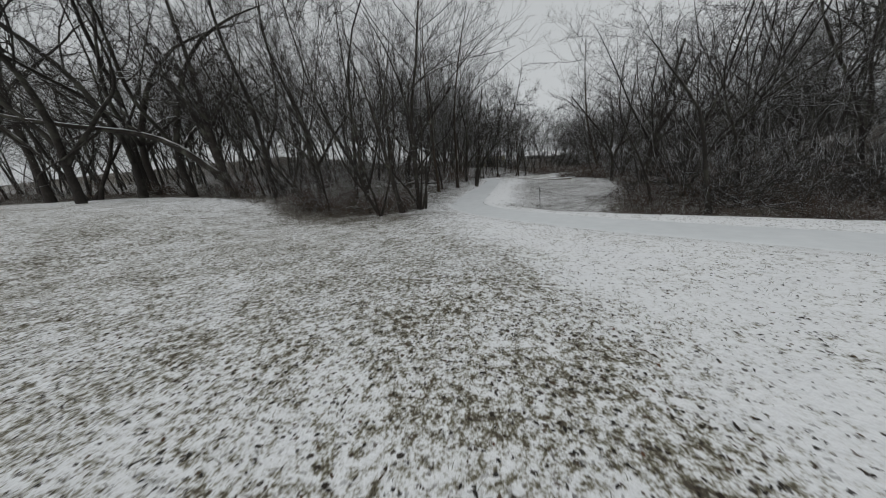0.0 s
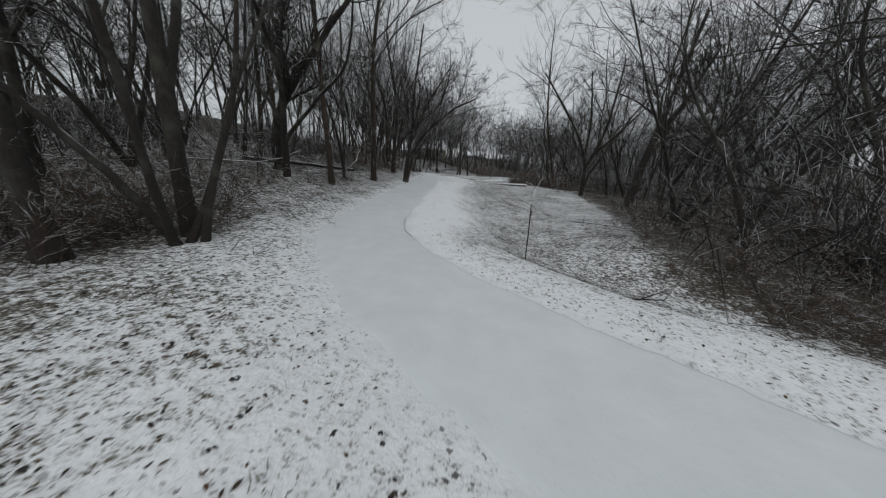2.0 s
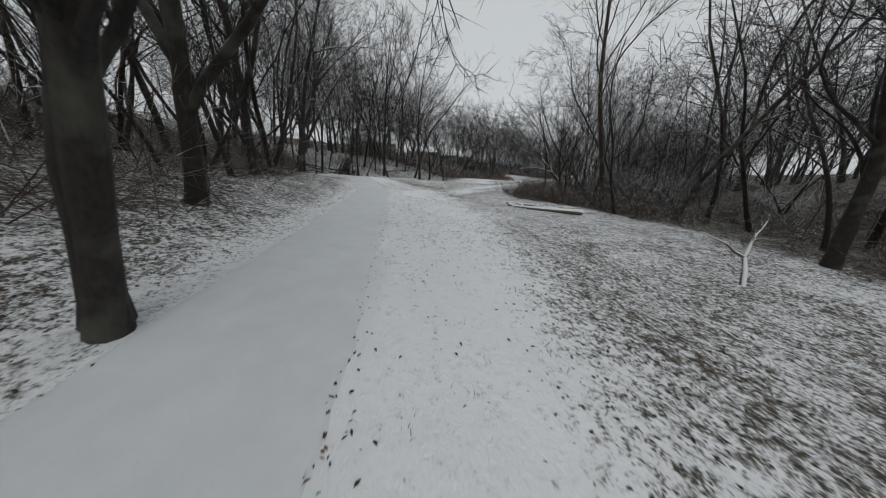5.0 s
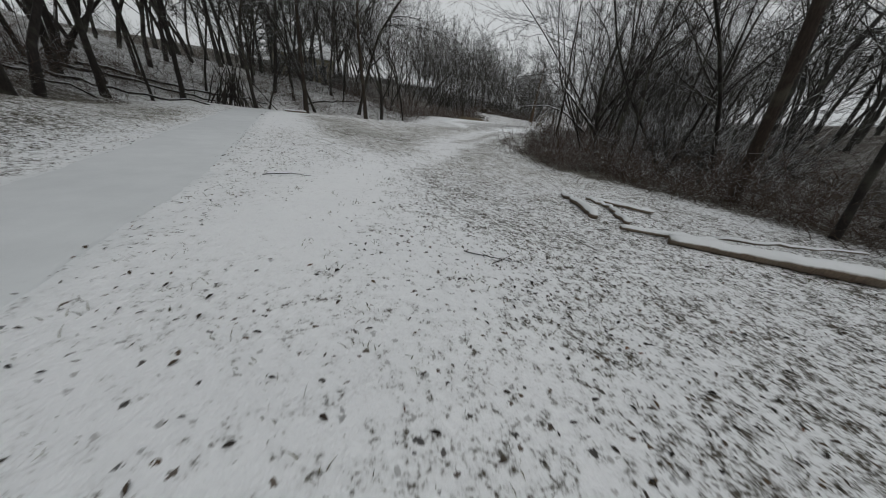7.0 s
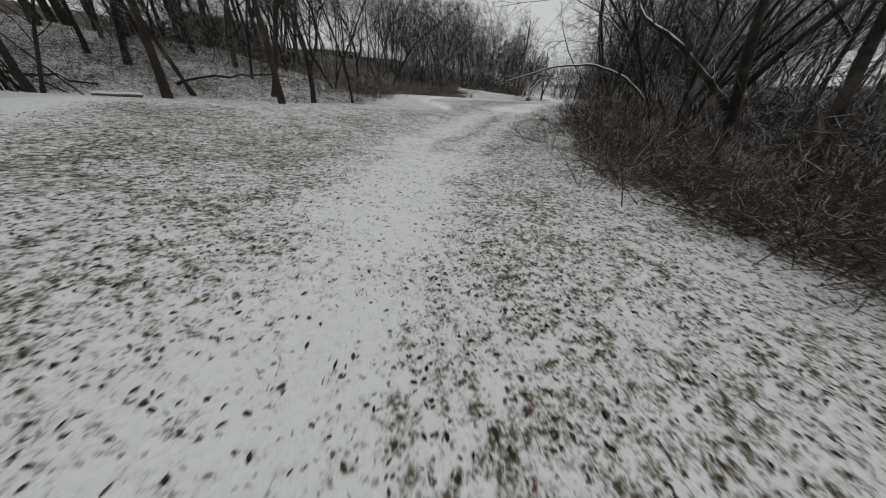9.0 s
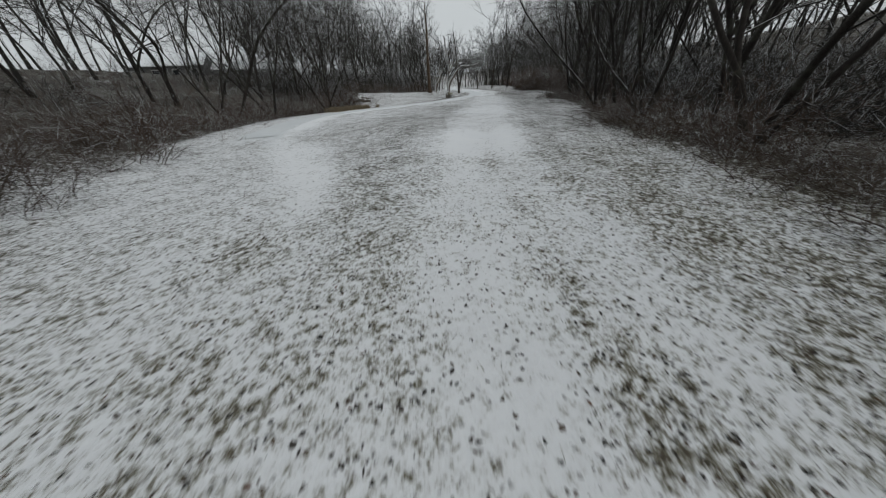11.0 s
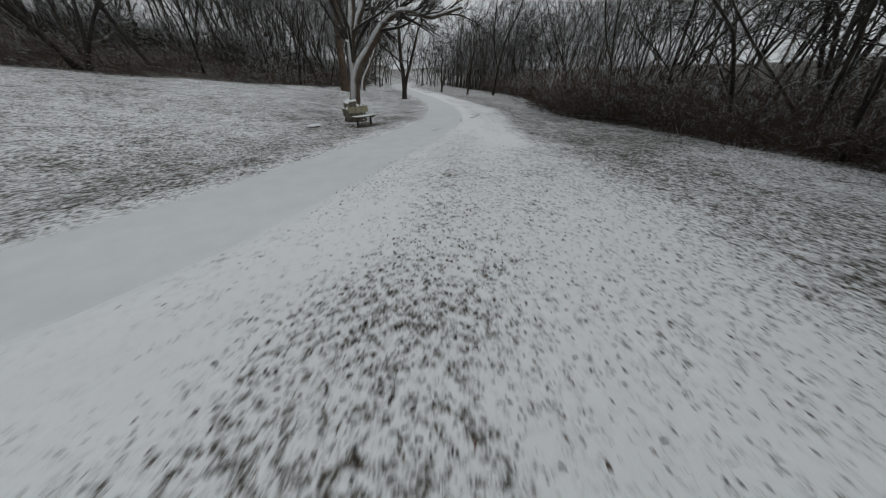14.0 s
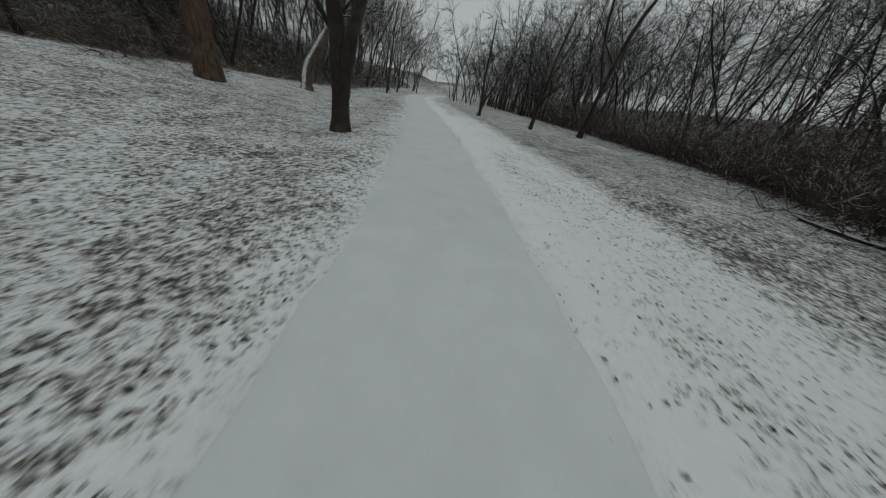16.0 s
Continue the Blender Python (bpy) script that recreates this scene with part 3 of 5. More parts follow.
def path_mesh():
    line = smooth_line(PATH_LINE, 26)
    way = np.gradient(line, axis=0)
    way /= np.linalg.norm(way, axis=1, keepdims=True)
    side = np.stack([-way[:, 1], way[:, 0]], 1)
    offs = np.array([-1.05, -1.0, -0.96, -0.85, -0.5, 0, 0.5, 0.85, 0.96, 1.0, 1.05])
    lift = np.array([-0.05, 0.01, 0.014, 0.016, 0.018, 0.02, 0.018, 0.013, 0.006, -0.004, -0.05])
    run = np.arange(len(line)) * 0.31
    edge = 0.025 * np.sin(run * 1.7) + 0.015 * np.sin(run * 4.3 + 1) + 0.01 * np.sin(run * 9.1 + 2)
    edge2 = 0.025 * np.sin(run * 1.3 + 3) + 0.015 * np.sin(run * 4.9 + 4) + 0.01 * np.sin(run * 8.3 + 5)
    o = offs[None] + np.where(offs[None] > 0, edge[:, None], edge2[:, None]) * (np.abs(offs[None]) > 0.8)
    o = o * half_width(line[:, 1])[:, None]
    p = line[:, None] + side[:, None] * o[..., None]
    z = terrain(p[..., 0].ravel(), p[..., 1].ravel())[0].reshape(p.shape[:2]) + lift[None]
    v = np.concatenate([p, z[..., None]], -1)
    n, m = z.shape
    i = np.arange(n * m).reshape(n, m)
    f = np.stack([i[:-1, :-1], i[:-1, 1:], i[1:, 1:], i[1:, :-1]], -1)
    f = f[buried(line[:-1, 0], line[:-1, 1]) < 0.5].reshape(-1, 4)
    return mesh_from("footpath", v.reshape(-1, 3), f[:, ::-1], NO_TRIS, PAVED)


tagged(new("footpath", path_mesh()), "paved footpath under a smooth thin layer of snow", "path", kind="structure")

ASPHALT, nodes, links, bsdf = material("asphalt")
tc = nodes.new("ShaderNodeTexCoord")
grit = noise_node(nodes, links, tc.outputs["Object"], 90.0, 4.0, 0.7)
links.new(mix(nodes, links, grit, (0.03, 0.03, 0.03, 1), (0.09, 0.09, 0.09, 1)), bsdf.inputs["Base Color"])
bsdf.inputs["Roughness"].default_value = 0.9


def lip_mesh(first, last):
    """The bare edge of the asphalt, a crooked dark sliver."""
    line = smooth_line(PATH_LINE, 40)
    way = np.gradient(line, axis=0)
    way /= np.linalg.norm(way, axis=1, keepdims=True)
    side = np.stack([-way[:, 1], way[:, 0]], 1)
    pick = (line[:, 1] > first) & (line[:, 1] < last)
    line, side = line[pick], side[pick]
    run = np.arange(len(line))
    wide = 0.003 + 0.003 * np.sin(run * 0.37) * np.sin(run * 0.11 + 1)
    mid = -1.02 * half_width(line[:, 1]) + 0.02 * np.sin(run * 0.23)
    rows = []
    for o, up in ((mid - wide, -0.03), (mid - wide, 0.017), (mid + wide, 0.021), (mid + wide, -0.03)):
        p = line + side * o[:, None]
        rows.append(np.column_stack([p, terrain(p[:, 0], p[:, 1])[0] + up]))
    v = np.stack(rows, 1)
    i = np.arange(v.shape[0] * 4).reshape(-1, 4)
    f = np.stack([i[:-1, :-1], i[:-1, 1:], i[1:, 1:], i[1:, :-1]], -1).reshape(-1, 4)
    return mesh_from("path_lip", v.reshape(-1, 3), f, NO_TRIS, ASPHALT)


tagged(new("path_lip", lip_mesh(9.5, 11.8)), "bare dark asphalt edge of the snowed-over footpath", "path edge", kind="structure")

# ---------------------------------------------------------------- trees
def tree_kind(label, seed, tall, girth, bark, twig, **kw):
    trunk, crown = tree_tubes(seed, tall, girth, **kw)
    return label, trunk.mesh("trunk", bark), crown.mesh("crown", twig)


def place_tree(kind, x, y, turn=0.0, size=1.0, tilt=(0, 0), group="", z=None, sink=0.05):
    label, trunk, crown = kind
    ob = new("bare_tree")
    lean = Matrix.Rotation(radians(tilt[1]), 4, "Y") @ Matrix.Rotation(radians(-tilt[0]), 4, "X")
    ob.matrix_basis = pose(x, y, (height(x, y) if z is None else z) - sink) @ lean @ pose(0, 0, 0, 0, 0, turn) @ Matrix.Diagonal((size, size, size, 1))
    tagged(ob, label, "tree", group)
    for pn, me in (("trunk", trunk), ("crown", crown)):
        o = new(pn, me)
        o.parent = ob
    return ob


NEAR = [tree_kind("tall bare tree with dark bark and snow-lined twigs in the woods", 1, 14, 0.13, BARK, TWIG, limbs=8, fork=1, first=0.25, wig=0.07),
        tree_kind("bare leaning tree with sinuous dark trunk and snow on its limbs", 2, 12.5, 0.115, BARK, TWIG, lean=(0.22, 0.0), wig=0.12, limbs=14, first=0.22, spread=1.1),
        tree_kind("slender bare tree with upswept twigs among the woods", 3, 12, 0.07, BARK, TWIG, first=0.15, limbs=15, wig=0.08),
        tree_kind("many-stemmed bare tree spreading from its base", 4, 11.5, 0.075, BARK, TWIG, stems=4, first=0.15, limbs=4, wig=0.09),
        tree_kind("wide bare tree with crooked forking limbs dusted with snow", 5, 13, 0.15, BARK, TWIG, first=0.22, spread=1.15, wig=0.11, fork=2, limbs=5),
        tree_kind("straight bare tree with brownish bark and a high crown", 6, 16, 0.145, BARK_BROWN, TWIG, first=0.38, limbs=13, wig=0.045),
        tree_kind("twin-trunked bare tree with dark rugged bark by the path", 7, 11, 0.2, BARK_BROWN, TWIG, first=0.3, limbs=8, guide=[[(0, 0, -0.2), (0.02, 0, 1.0), (-0.1, 0.1, 2.0), (-0.35, 0.2, 3.4), (-0.3, 0.3, 5.5), (-0.7, 0.2, 8.5)], [(0.05, 0, 0.7), (0.2, -0.05, 1.5), (0.6, -0.2, 2.6), (1.0, -0.5, 4.0), (1.9, -0.6, 6.2)]]),
        tree_kind("pale snow-plastered bare tree with crooked leaning trunk", 8, 10, 0.24, BARK_DUSTED, TWIG, first=0.35, limbs=12, guide=[[(0, 0, -0.2), (-0.1, 0, 0.9), (0.5, 0, 1.9), (1.0, 0.1, 3.0), (1.3, 0.2, 4.4), (2.6, 0.3, 6.4)], [(0.7, 0, 2.3), (0.5, 0.3, 3.6), (0.9, 0.4, 5.2), (0.7, 0.6, 7.2)]]),
        tree_kind("stout forked tree plastered with snow on one side, behind the bench", 9, 10, 0.25, BARK_PALE, TWIG, first=0.3, limbs=16, guide=[[(0, 0, -0.2), (0.02, 0, 1.1), (0.05, 0, 2.1), (-0.25, 0.1, 3.2), (0.1, 0.2, 4.4), (-0.5, 0.3, 5.6), (-1.0, 0.4, 7.8)], [(0.06, 0, 1.7), (0.3, -0.1, 2.5), (0.95, -0.2, 3.1), (1.3, -0.3, 4.1), (2.4, -0.4, 4.5), (3.1, -0.4, 4.1), (4.4, -0.5, 4.7)], [(-0.2, 0.1, 3.0), (0.4, 0.4, 4.6), (0.6, 0.9, 7.0)]]),
        tree_kind("stout old tree with warm brown furrowed bark on the snowy slope", 10, 16, 0.34, BARK_WARM, TWIG, first=0.35, limbs=11, wig=0.04)]
GUIDED = [tree_kind("two-stemmed bare tree whose bent snow-lined arm reaches over the path", 51, 10, 0.15, BARK, TWIG, first=0.25, limbs=12, guide=[[(0, 0, -0.2), (0.15, 0, 1.5), (0.5, 0.1, 3.4), (0.4, 0.2, 5.2), (0.9, 0.3, 9.5)], [(0.1, -0.1, -0.2), (0.45, -0.2, 1.3), (0.9, -0.4, 2.7), (2.0, -0.7, 3.7), (3.5, -1.0, 4.9), (4.6, -1.0, 5.2)], [(0.4, 0.1, 2.8), (1.3, 0.3, 5.0), (2.9, 0.5, 7.6)]]),
          tree_kind("big dark tree bending in a wide curve over the wood floor", 52, 12, 0.27, BARK, TWIG, first=0.35, limbs=14, guide=[[(0, 0, -0.2), (-0.2, 0, 1.2), (0.1, 0, 2.6), (1.1, 0, 4.0), (2.6, -0.2, 5.4), (4.6, -0.3, 7.5)], [(0.6, 0, 3.4), (0.2, 0.4, 5.6), (0.5, 0.8, 9.0)]]),
          tree_kind("tall leaning tree with a stout dark trunk at the wood edge", 53, 14, 0.3, BARK, TWIG, first=0.4, limbs=12, guide=[[(0, 0, -0.3), (0.2, 0, 2.0), (0.7, 0.2, 4.6), (1.3, 0.3, 7.5), (1.8, 0.3, 11.5)], [(0.7, 0.2, 4.6), (1.9, 0.0, 6.8), (2.6, -0.4, 9.6)]]),
          tree_kind("spreading bare tree forking low into many snow-lined arms", 54, 11, 0.17, BARK, TWIG, first=0.25, limbs=8, guide=[[(0, 0, -0.2), (-0.05, 0, 1.4), (-0.1, 0, 2.6), (-0.9, -0.2, 4.2), (-2.6, -0.5, 6.4), (-4.2, -0.6, 8.4)], [(-0.1, 0, 2.3), (0.6, 0.1, 3.8), (1.1, 0.3, 6.0), (1.2, 0.2, 9.6)], [(0.3, 0.1, 3.2), (1.6, -0.1, 4.6), (3.2, -0.3, 6.6)], [(-0.3, 0, 3.2), (-0.2, 0.3, 5.6), (-0.8, 0.4, 8.8)]]),
          tree_kind("old bare tree with a long arching limb over the meadow's edge", 55, 14, 0.32, BARK, TWIG, first=0.3, limbs=12, guide=[[(0, 0, -0.3), (-0.5, -0.1, 2.2), (-0.9, 0.1, 4.8), (-1.0, 0.2, 8.0), (-1.6, 0.2, 13.0)], [(-0.2, 0, 1.0), (-1.6, -0.6, 2.8), (-3.4, -1.4, 4.6), (-5.6, -2.6, 5.0), (-9.5, -4.8, 5.6), (-13, -6.5, 7.2)], [(-0.9, 0, 4.2), (-2.4, 0.2, 7.0), (-4.8, 0.4, 11.0)]]),
          tree_kind("thin sinuous tree snaking up beside a straight trunk", 56, 9, 0.085, BARK, TWIG, first=0.4, limbs=12, guide=[[(0, 0, -0.2), (-0.3, 0, 1.0), (-0.9, 0, 2.2), (-0.8, 0, 3.4), (-1.3, 0.1, 4.6), (-1.9, 0.1, 6.4), (-1.4, 0.2, 8.6)], [(-0.8, 0, 3.0), (0.0, 0, 3.8), (0.4, 0.1, 5.2), (0.2, 0.1, 7.4)]])]
FAR = [tree_kind("bare tree in the woods, grey with fine twigs", 11, 14.5, 0.115, BARK, TWIG, near=False, thin=0.0065, rich=(6, 4, 2), spread=1.4, first=0.2, wig=0.09, fork=1, limbs=6),
       tree_kind("thin bare tree far in the woods", 12, 13, 0.065, BARK, TWIG, near=False, limbs=11, thin=0.006, rich=(5, 4, 2), first=0.2, wig=0.09, spread=1.35),
       tree_kind("bare crooked tree deep in the woods", 13, 14, 0.1, BARK, TWIG, near=False, lean=(0.12, 0.06), wig=0.13, thin=0.0065, rich=(6, 4, 2), first=0.22, spread=1.35, fork=1, limbs=6),
       tree_kind("bare many-stemmed tree deep in the woods", 14, 12, 0.055, BARK, TWIG_HAZED, near=False, stems=3, limbs=5, thin=0.006, rich=(5, 4, 2), first=0.2, wig=0.1, spread=1.3)]

SPECIAL = []  # kind, x, y, turn, size, tilt; south to north
SPECIAL += [(1, -33, 2, 120, 1.9, (0, 0)), (4, -19.5, 2.8, 100, 1.6, (0, 4)), (0, -29, 4, 200, 2.0, (0, 0)), (3, -25, 5, 30, 1.8, (0, 0)),
            (3, 2.2, 5.6, 120, 0.75, (0, 0)), (2, 1.2, 6.2, 20, 0.8, (0, -6)), (2, -1.5, 6.2, 170, 0.9, (0, 0)), (1, 3.0, 6.5, 170, 1.15, (0, -4)), (0, 3.2, 8.0, 60, 1.0, (0, -5)),
            (4, -21, 6.5, 30, 1.8, (0, -2)), (3, 3.6, 7.6, 40, 0.8, (0, 3))]
SPECIAL += [(4, -17, 8, 180, 1.7, (0, 0)), (0, -8.6, 8.6, 0, 1.3, (0, -3)), (4, -4.6, 9, 90, 1.1, (0, -6)),
            (4, -24, 9, 200, 1.9, (0, 0)), (1, 16.5, 9.5, 160, 0.9, (0, 6)), (4, -28, 10, 120, 2.0, (0, 0)), (2, -15, 11, 0, 1.8, (0, 0)),
            (2, 19, 13, 0, 1.2, (0, 5)), (4, -0.4, 15.2, 70, 0.95, (0, 3))]
SPECIAL += [(1, 17.5, 15.5, 20, 1.0, (0, 8)), (5, 1.16, 16.1, 10, 0.85, (0, -5)), (2, 0.6, 18.4, 60, 1.2, (0, 4)),
            (5, 1.5, 20.2, 90, 1.05, (0, 2)), (0, -6.5, 21.0, 30, 1.2, (0, 0)), (5, -8.0, 24.5, 200, 1.2, (0, 0)),
            ]
SPECIAL += [(4, 0.5, 26.8, 60, 1.15, (0, 4)), (5, 16.2, 38.2, 60, 1.15, (-4, -14)), (0, -9.5, 43, 45, 1.3, (0, -3)),
            (2, -7.6, 44.5, 90, 1.1, (0, -3)), (4, 17.5, 46.8, 180, 0.95, (0, -16)), (0, -6.5, 47, 0, 1.0, (0, 0)), (3, 19, 50, 90, 0.9, (0, 0)),
            (1, -2.4, 53.1, 30, 0.5, (0, 4)), (0, -3.6, 54.3, 80, 0.9, (0, -6))]
SPECIAL += [(5, -1.1, 56.9, 0, 1.1, (0, 0)), (5, 3.4, 57.3, 45, 1.0, (0, -3)), (1, -0.8, 58.6, 190, 0.9, (0, -4)), (4, 4.6, 59.0, 10, 0.9, (0, 0)),
            (2, 6.6, 61.5, 10, 1.1, (0, 0)), (2, 1.0, 61.7, 300, 1.1, (0, 0)), (2, 32.3, 68.4, 90, 0.45, (2, 10)), (2, 32.9, 68.9, 0, 0.4, (2, 9)),
            (0, 38.2, 71.8, 40, 1.0, (0, 0)), (4, 50.0, 82.5, 30, 0.8, (3, -4))]
SPECIAL += [(1, 11.0, 88.0, 0, 1.3, (-6, 14)), (1, 55.5, 88.5, 150, 0.9, (4, -6)), (1, 13.8, 90.2, 200, 0.7, (4, -6)), (4, 6.5, 91, 0, 1.2, (0, 0)),
            (4, 17.5, 97, 60, 1.0, (0, 0)), (8, 41.55, 101.4, -40, 1.1, (-3, 4)), (6, 52.5, 114.1, -40, 1.3, (0, 0)), (0, 71.5, 119, 60, 1.5, (-2, 6)),
            (6, 67.5, 120.5, 80, 0.8, (0, 6)), (6, 66.5, 125.5, 0, 0.75, (0, 4))]
SPECIAL += [(9, 49.2, 121.6, 200, 1.25, (0, 0)), (7, 53.5, 126.2, 340, 1.45, (0, 5)), (2, 86, 150, 10, 1, (0, 0)), (0, 84, 156, 10, 1, (0, 0))]
BENT = [(0, 2.55, 23.2, 0, 1.0), (1, -2.0, 16.9, 0, 1.0), (2, 17.4, 23.4, 0, 0.95), (3, 15.8, 27.4, 0, 1.0), (4, -12.6, 8.4, 12, 1.0), (5, 15.2, 35.4, 0, 0.95)]  # kind, x, y, turn, size
taken = [(x, y) for _, x, y, *_ in SPECIAL + BENT]
for k, x, y, turn, size, tilt in SPECIAL:
    place_tree(NEAR[k], x, y, turn, size, tilt, group="trees along the path")

for k, x, y, turn, size in BENT:
    place_tree(GUIDED[k], x, y, turn, size, group="trees along the path")

rng = random.Random(7)
pool_rng = np.random.default_rng(5)


def places(count, lo, hi, side, gap, south=-14.0, north=170.0, west=-60.0, east=135.0):
    """Places behind a wood edge between two depths, kept apart."""
    out = []
    x, y = pool_rng.uniform(west, east, 14000), pool_rng.uniform(south, north, 14000)
    z, d, dl, dr = terrain(x, y)
    depth = dl if side > 0 else dr
    other = dr if side > 0 else dl
    good = (depth > lo) & (depth < hi) & (np.abs(d) > 3.0) & (other < 0.5)
    for px, py, pz in zip(x[good], y[good], z[good]):
        if len(out) == count:
            break
        if all((px - a) ** 2 + (py - b) ** 2 > gap * gap for a, b in taken):
            taken.append((px, py))
            out.append((px, py, pz))
    return out


def out_lean(side, y, much):
    """The wood edge leans out over the way, towards the light."""
    u = float(step(48, 64, y))
    much = much * (2.3 if side < 0 else 1.8) * float(step(24, 36, y))
    much *= 1 - 0.75 * float(step(76, 90, y))
    return (rng.uniform(-8, 8) - 0.76 * u * much * side, rng.uniform(-8, 8) + (1 - 0.35 * u) * much * side)


for side in (1, -1):
    for x, y, z in places(52, 0.6, 7, side, 1.8, -10, 150, -40):
        place_tree(rng.choice(NEAR[:4] + NEAR[2:4]), x, y, rng.uniform(0, 360), rng.uniform(0.7, 1.3), out_lean(side, y, 3), "trees of the wood edge", z)
    for x, y, z in places(46, 3, 15, side, 1.6, -10, 150, -30):
        place_tree(rng.choice(FAR), x, y, rng.uniform(0, 360), rng.uniform(1.0, 1.5), out_lean(side, y, 3), "trees deep in the woods", z)
for x, y, z in places(26, 1, 20, 1, 2.0, -6, 26, -62, -8):
    place_tree(rng.choice(FAR), x, y, rng.uniform(0, 360), rng.uniform(1.0, 1.5), (rng.uniform(-8, 8), rng.uniform(-8, 8)), "trees deep in the woods", z)
far_forms = [both(tree_tubes(sd, 14, 0.1, near=False, thin=0.0065, rich=(6, 4, 2), spread=1.4, first=0.2, wig=0.1, fork=1, limbs=6)) for sd in (61, 62, 63)]
pieces = [(rng.choice(far_forms), x, y, z - 0.1, rng.uniform(0, 6.3), rng.uniform(1.0, 1.5)) for x, y, z in
          places(15, 1.5, 12, -1, 1.8, 78, 132, 40, 100) + places(18, 1.6, 14, -1, 1.8, -8, 38, 12, 40) + places(24, 1.5, 16, -1, 1.8, 58, 92, 22, 72) + places(18, 1.5, 14, 1, 1.8, 92, 132, 8, 48) + places(20, 1.0, 16, 1, 1.8, 36, 66, -24, 8)]
tagged(new("deep_woods", joined("deep_woods", pieces, TWIG)), "bare dark trees standing close together behind the wood edge", "woods", kind="stuff")

for x, y, z in places(16, 0.6, 7, -1, 1.5, 63, 86, 26, 62) + places(12, 0.6, 6, 1, 1.5, 30, 56, -20, 4):
    place_tree(rng.choice(NEAR[:4]), x, y, rng.uniform(0, 360), rng.uniform(0.9, 1.4), (rng.uniform(-7, 7), rng.uniform(-7, 7)), "trees of the wood edge", z)

# the woods beyond, and the young stems between the trees
far_kinds = []
for sd in range(31, 37):
    trunk, crown = tree_tubes(sd, 15, 0.11, near=False, thin=0.016, limbs=8, rich=(5, 4, 1), first=0.15, wig=0.11, spread=1.4)
    (tv, tf, tt), (cv, cf, ct) = trunk.arrays(), crown.arrays()
    far_kinds.append((np.concatenate([tv, cv]), np.concatenate([tf, cf + len(tv)]), np.concatenate([tt, ct + len(tv)])))
pieces = []
for side in (1, -1):
    for x, y, z in places(80, 13, 32, side, 1.6, -12, 200):
        pieces.append((rng.choice(far_kinds), x, y, z - 0.1, rng.uniform(0, 6.3), rng.uniform(0.95, 1.5)))
    for x, y, z in places(95, 26, 54, side, 2.2, -14, 205):
        pieces.append((rng.choice(far_kinds), x, y, z - 0.1, rng.uniform(0, 6.3), rng.uniform(1.1, 1.7)))
for x, y, z in places(80, 14, 60, 1, 2.0, -12, 50, -95, -8):
    pieces.append((rng.choice(far_kinds), x, y, z - 0.1, rng.uniform(0, 6.3), rng.uniform(1.1, 1.7)))
for x, y, z in places(50, 0, 60, -1, 2.2, 150, 205, 85, 150) + places(50, 0, 60, 1, 2.2, 145, 205, 20, 100):
    pieces.append((rng.choice(far_kinds), x, y, z - 0.1, rng.uniform(0, 6.3), rng.uniform(1.1, 1.7)))
for x, y, z in (places(22, 10, 28, 1, 1.6, 58, 84, -16, 14) + places(16, 8, 26, 1, 2.0, 118, 165, 36, 78)
                + places(14, 8, 20, -1, 2.0, 116, 165, 68, 110) + places(12, 12, 24, -1, 1.8, 44, 78, 14, 52)):
    pieces.append((rng.choice(far_kinds), x, y, z - 0.1, rng.uniform(0, 6.3), rng.uniform(1.2, 1.7)))
for _ in range(110):
    x, y = rng.uniform(62, 128), rng.uniform(146, 205)
    if abs(side_distance(smooth_line(PATH_LINE), np.array([x]), np.array([y]))[0]) > 3.5:
        pieces.append((rng.choice(far_kinds), x, y, height(x, y) - 0.1, rng.uniform(0, 6.3), rng.uniform(0.8, 1.3)))
for _ in range(40):
    x, y = rng.uniform(55, 190), rng.uniform(208, 250)
    pieces.append((rng.choice(far_kinds), x, y, height(x, y) - 0.1, rng.uniform(0, 6.3), rng.uniform(1.1, 1.7)))
tagged(new("distant_woods", joined("distant_woods", pieces, TWIG_HAZED)), "dense bare woods rising behind the nearer trees, coloured paler for haze", "woods", kind="stuff")

young = []
for sd in range(41, 49):
    t = Tubes()
    r = np.random.default_rng(sd)
    p, ra = grow(r, np.array([[0, 0, -0.1]]), np.array([[r.normal(0, 0.2), r.normal(0, 0.2), 1]]), np.array([5.5]), np.array([0.018]), 8, 0.11, 0.05, 0.2)
    t.add(p, ra, 4)
    s, w, le, rr = shoots(r, p, ra, 12, 0.2, 1.0, (0.4, 1.0), (0.15, 0.32), np.array([5.5]), 0.5)
    p1, r1 = grow(r, s, w, le, np.maximum(rr, 0.007), 3, 0.15, 0.03, 0.4)
    t.spikes(p1, r1)
    s, w, le2, rr = shoots(r, p1, r1, 4, 0.2, 1.0, (0.4, 1.0), (0.3, 0.6), le, 0.6)
    p2, r2 = grow(r, s, w, le2, np.maximum(rr, 0.007), 2, 0.15, 0.03, 0.5)
    t.spikes(p2, r2)
    young.append(t.arrays())
pieces = []
keep = list(taken)
for side in (1, -1):
    for x, y, z in places(340, 1.2, 16, side, 0.9):
        pieces.append((rng.choice(young), x, y, z, rng.uniform(0, 6.3), rng.uniform(0.4, 1.15)))
tagged(new("young_stems", joined("young_stems", pieces, TWIG)), "thin bare saplings crowding the wood floor", "saplings", kind="stuff")
taken[:] = keep

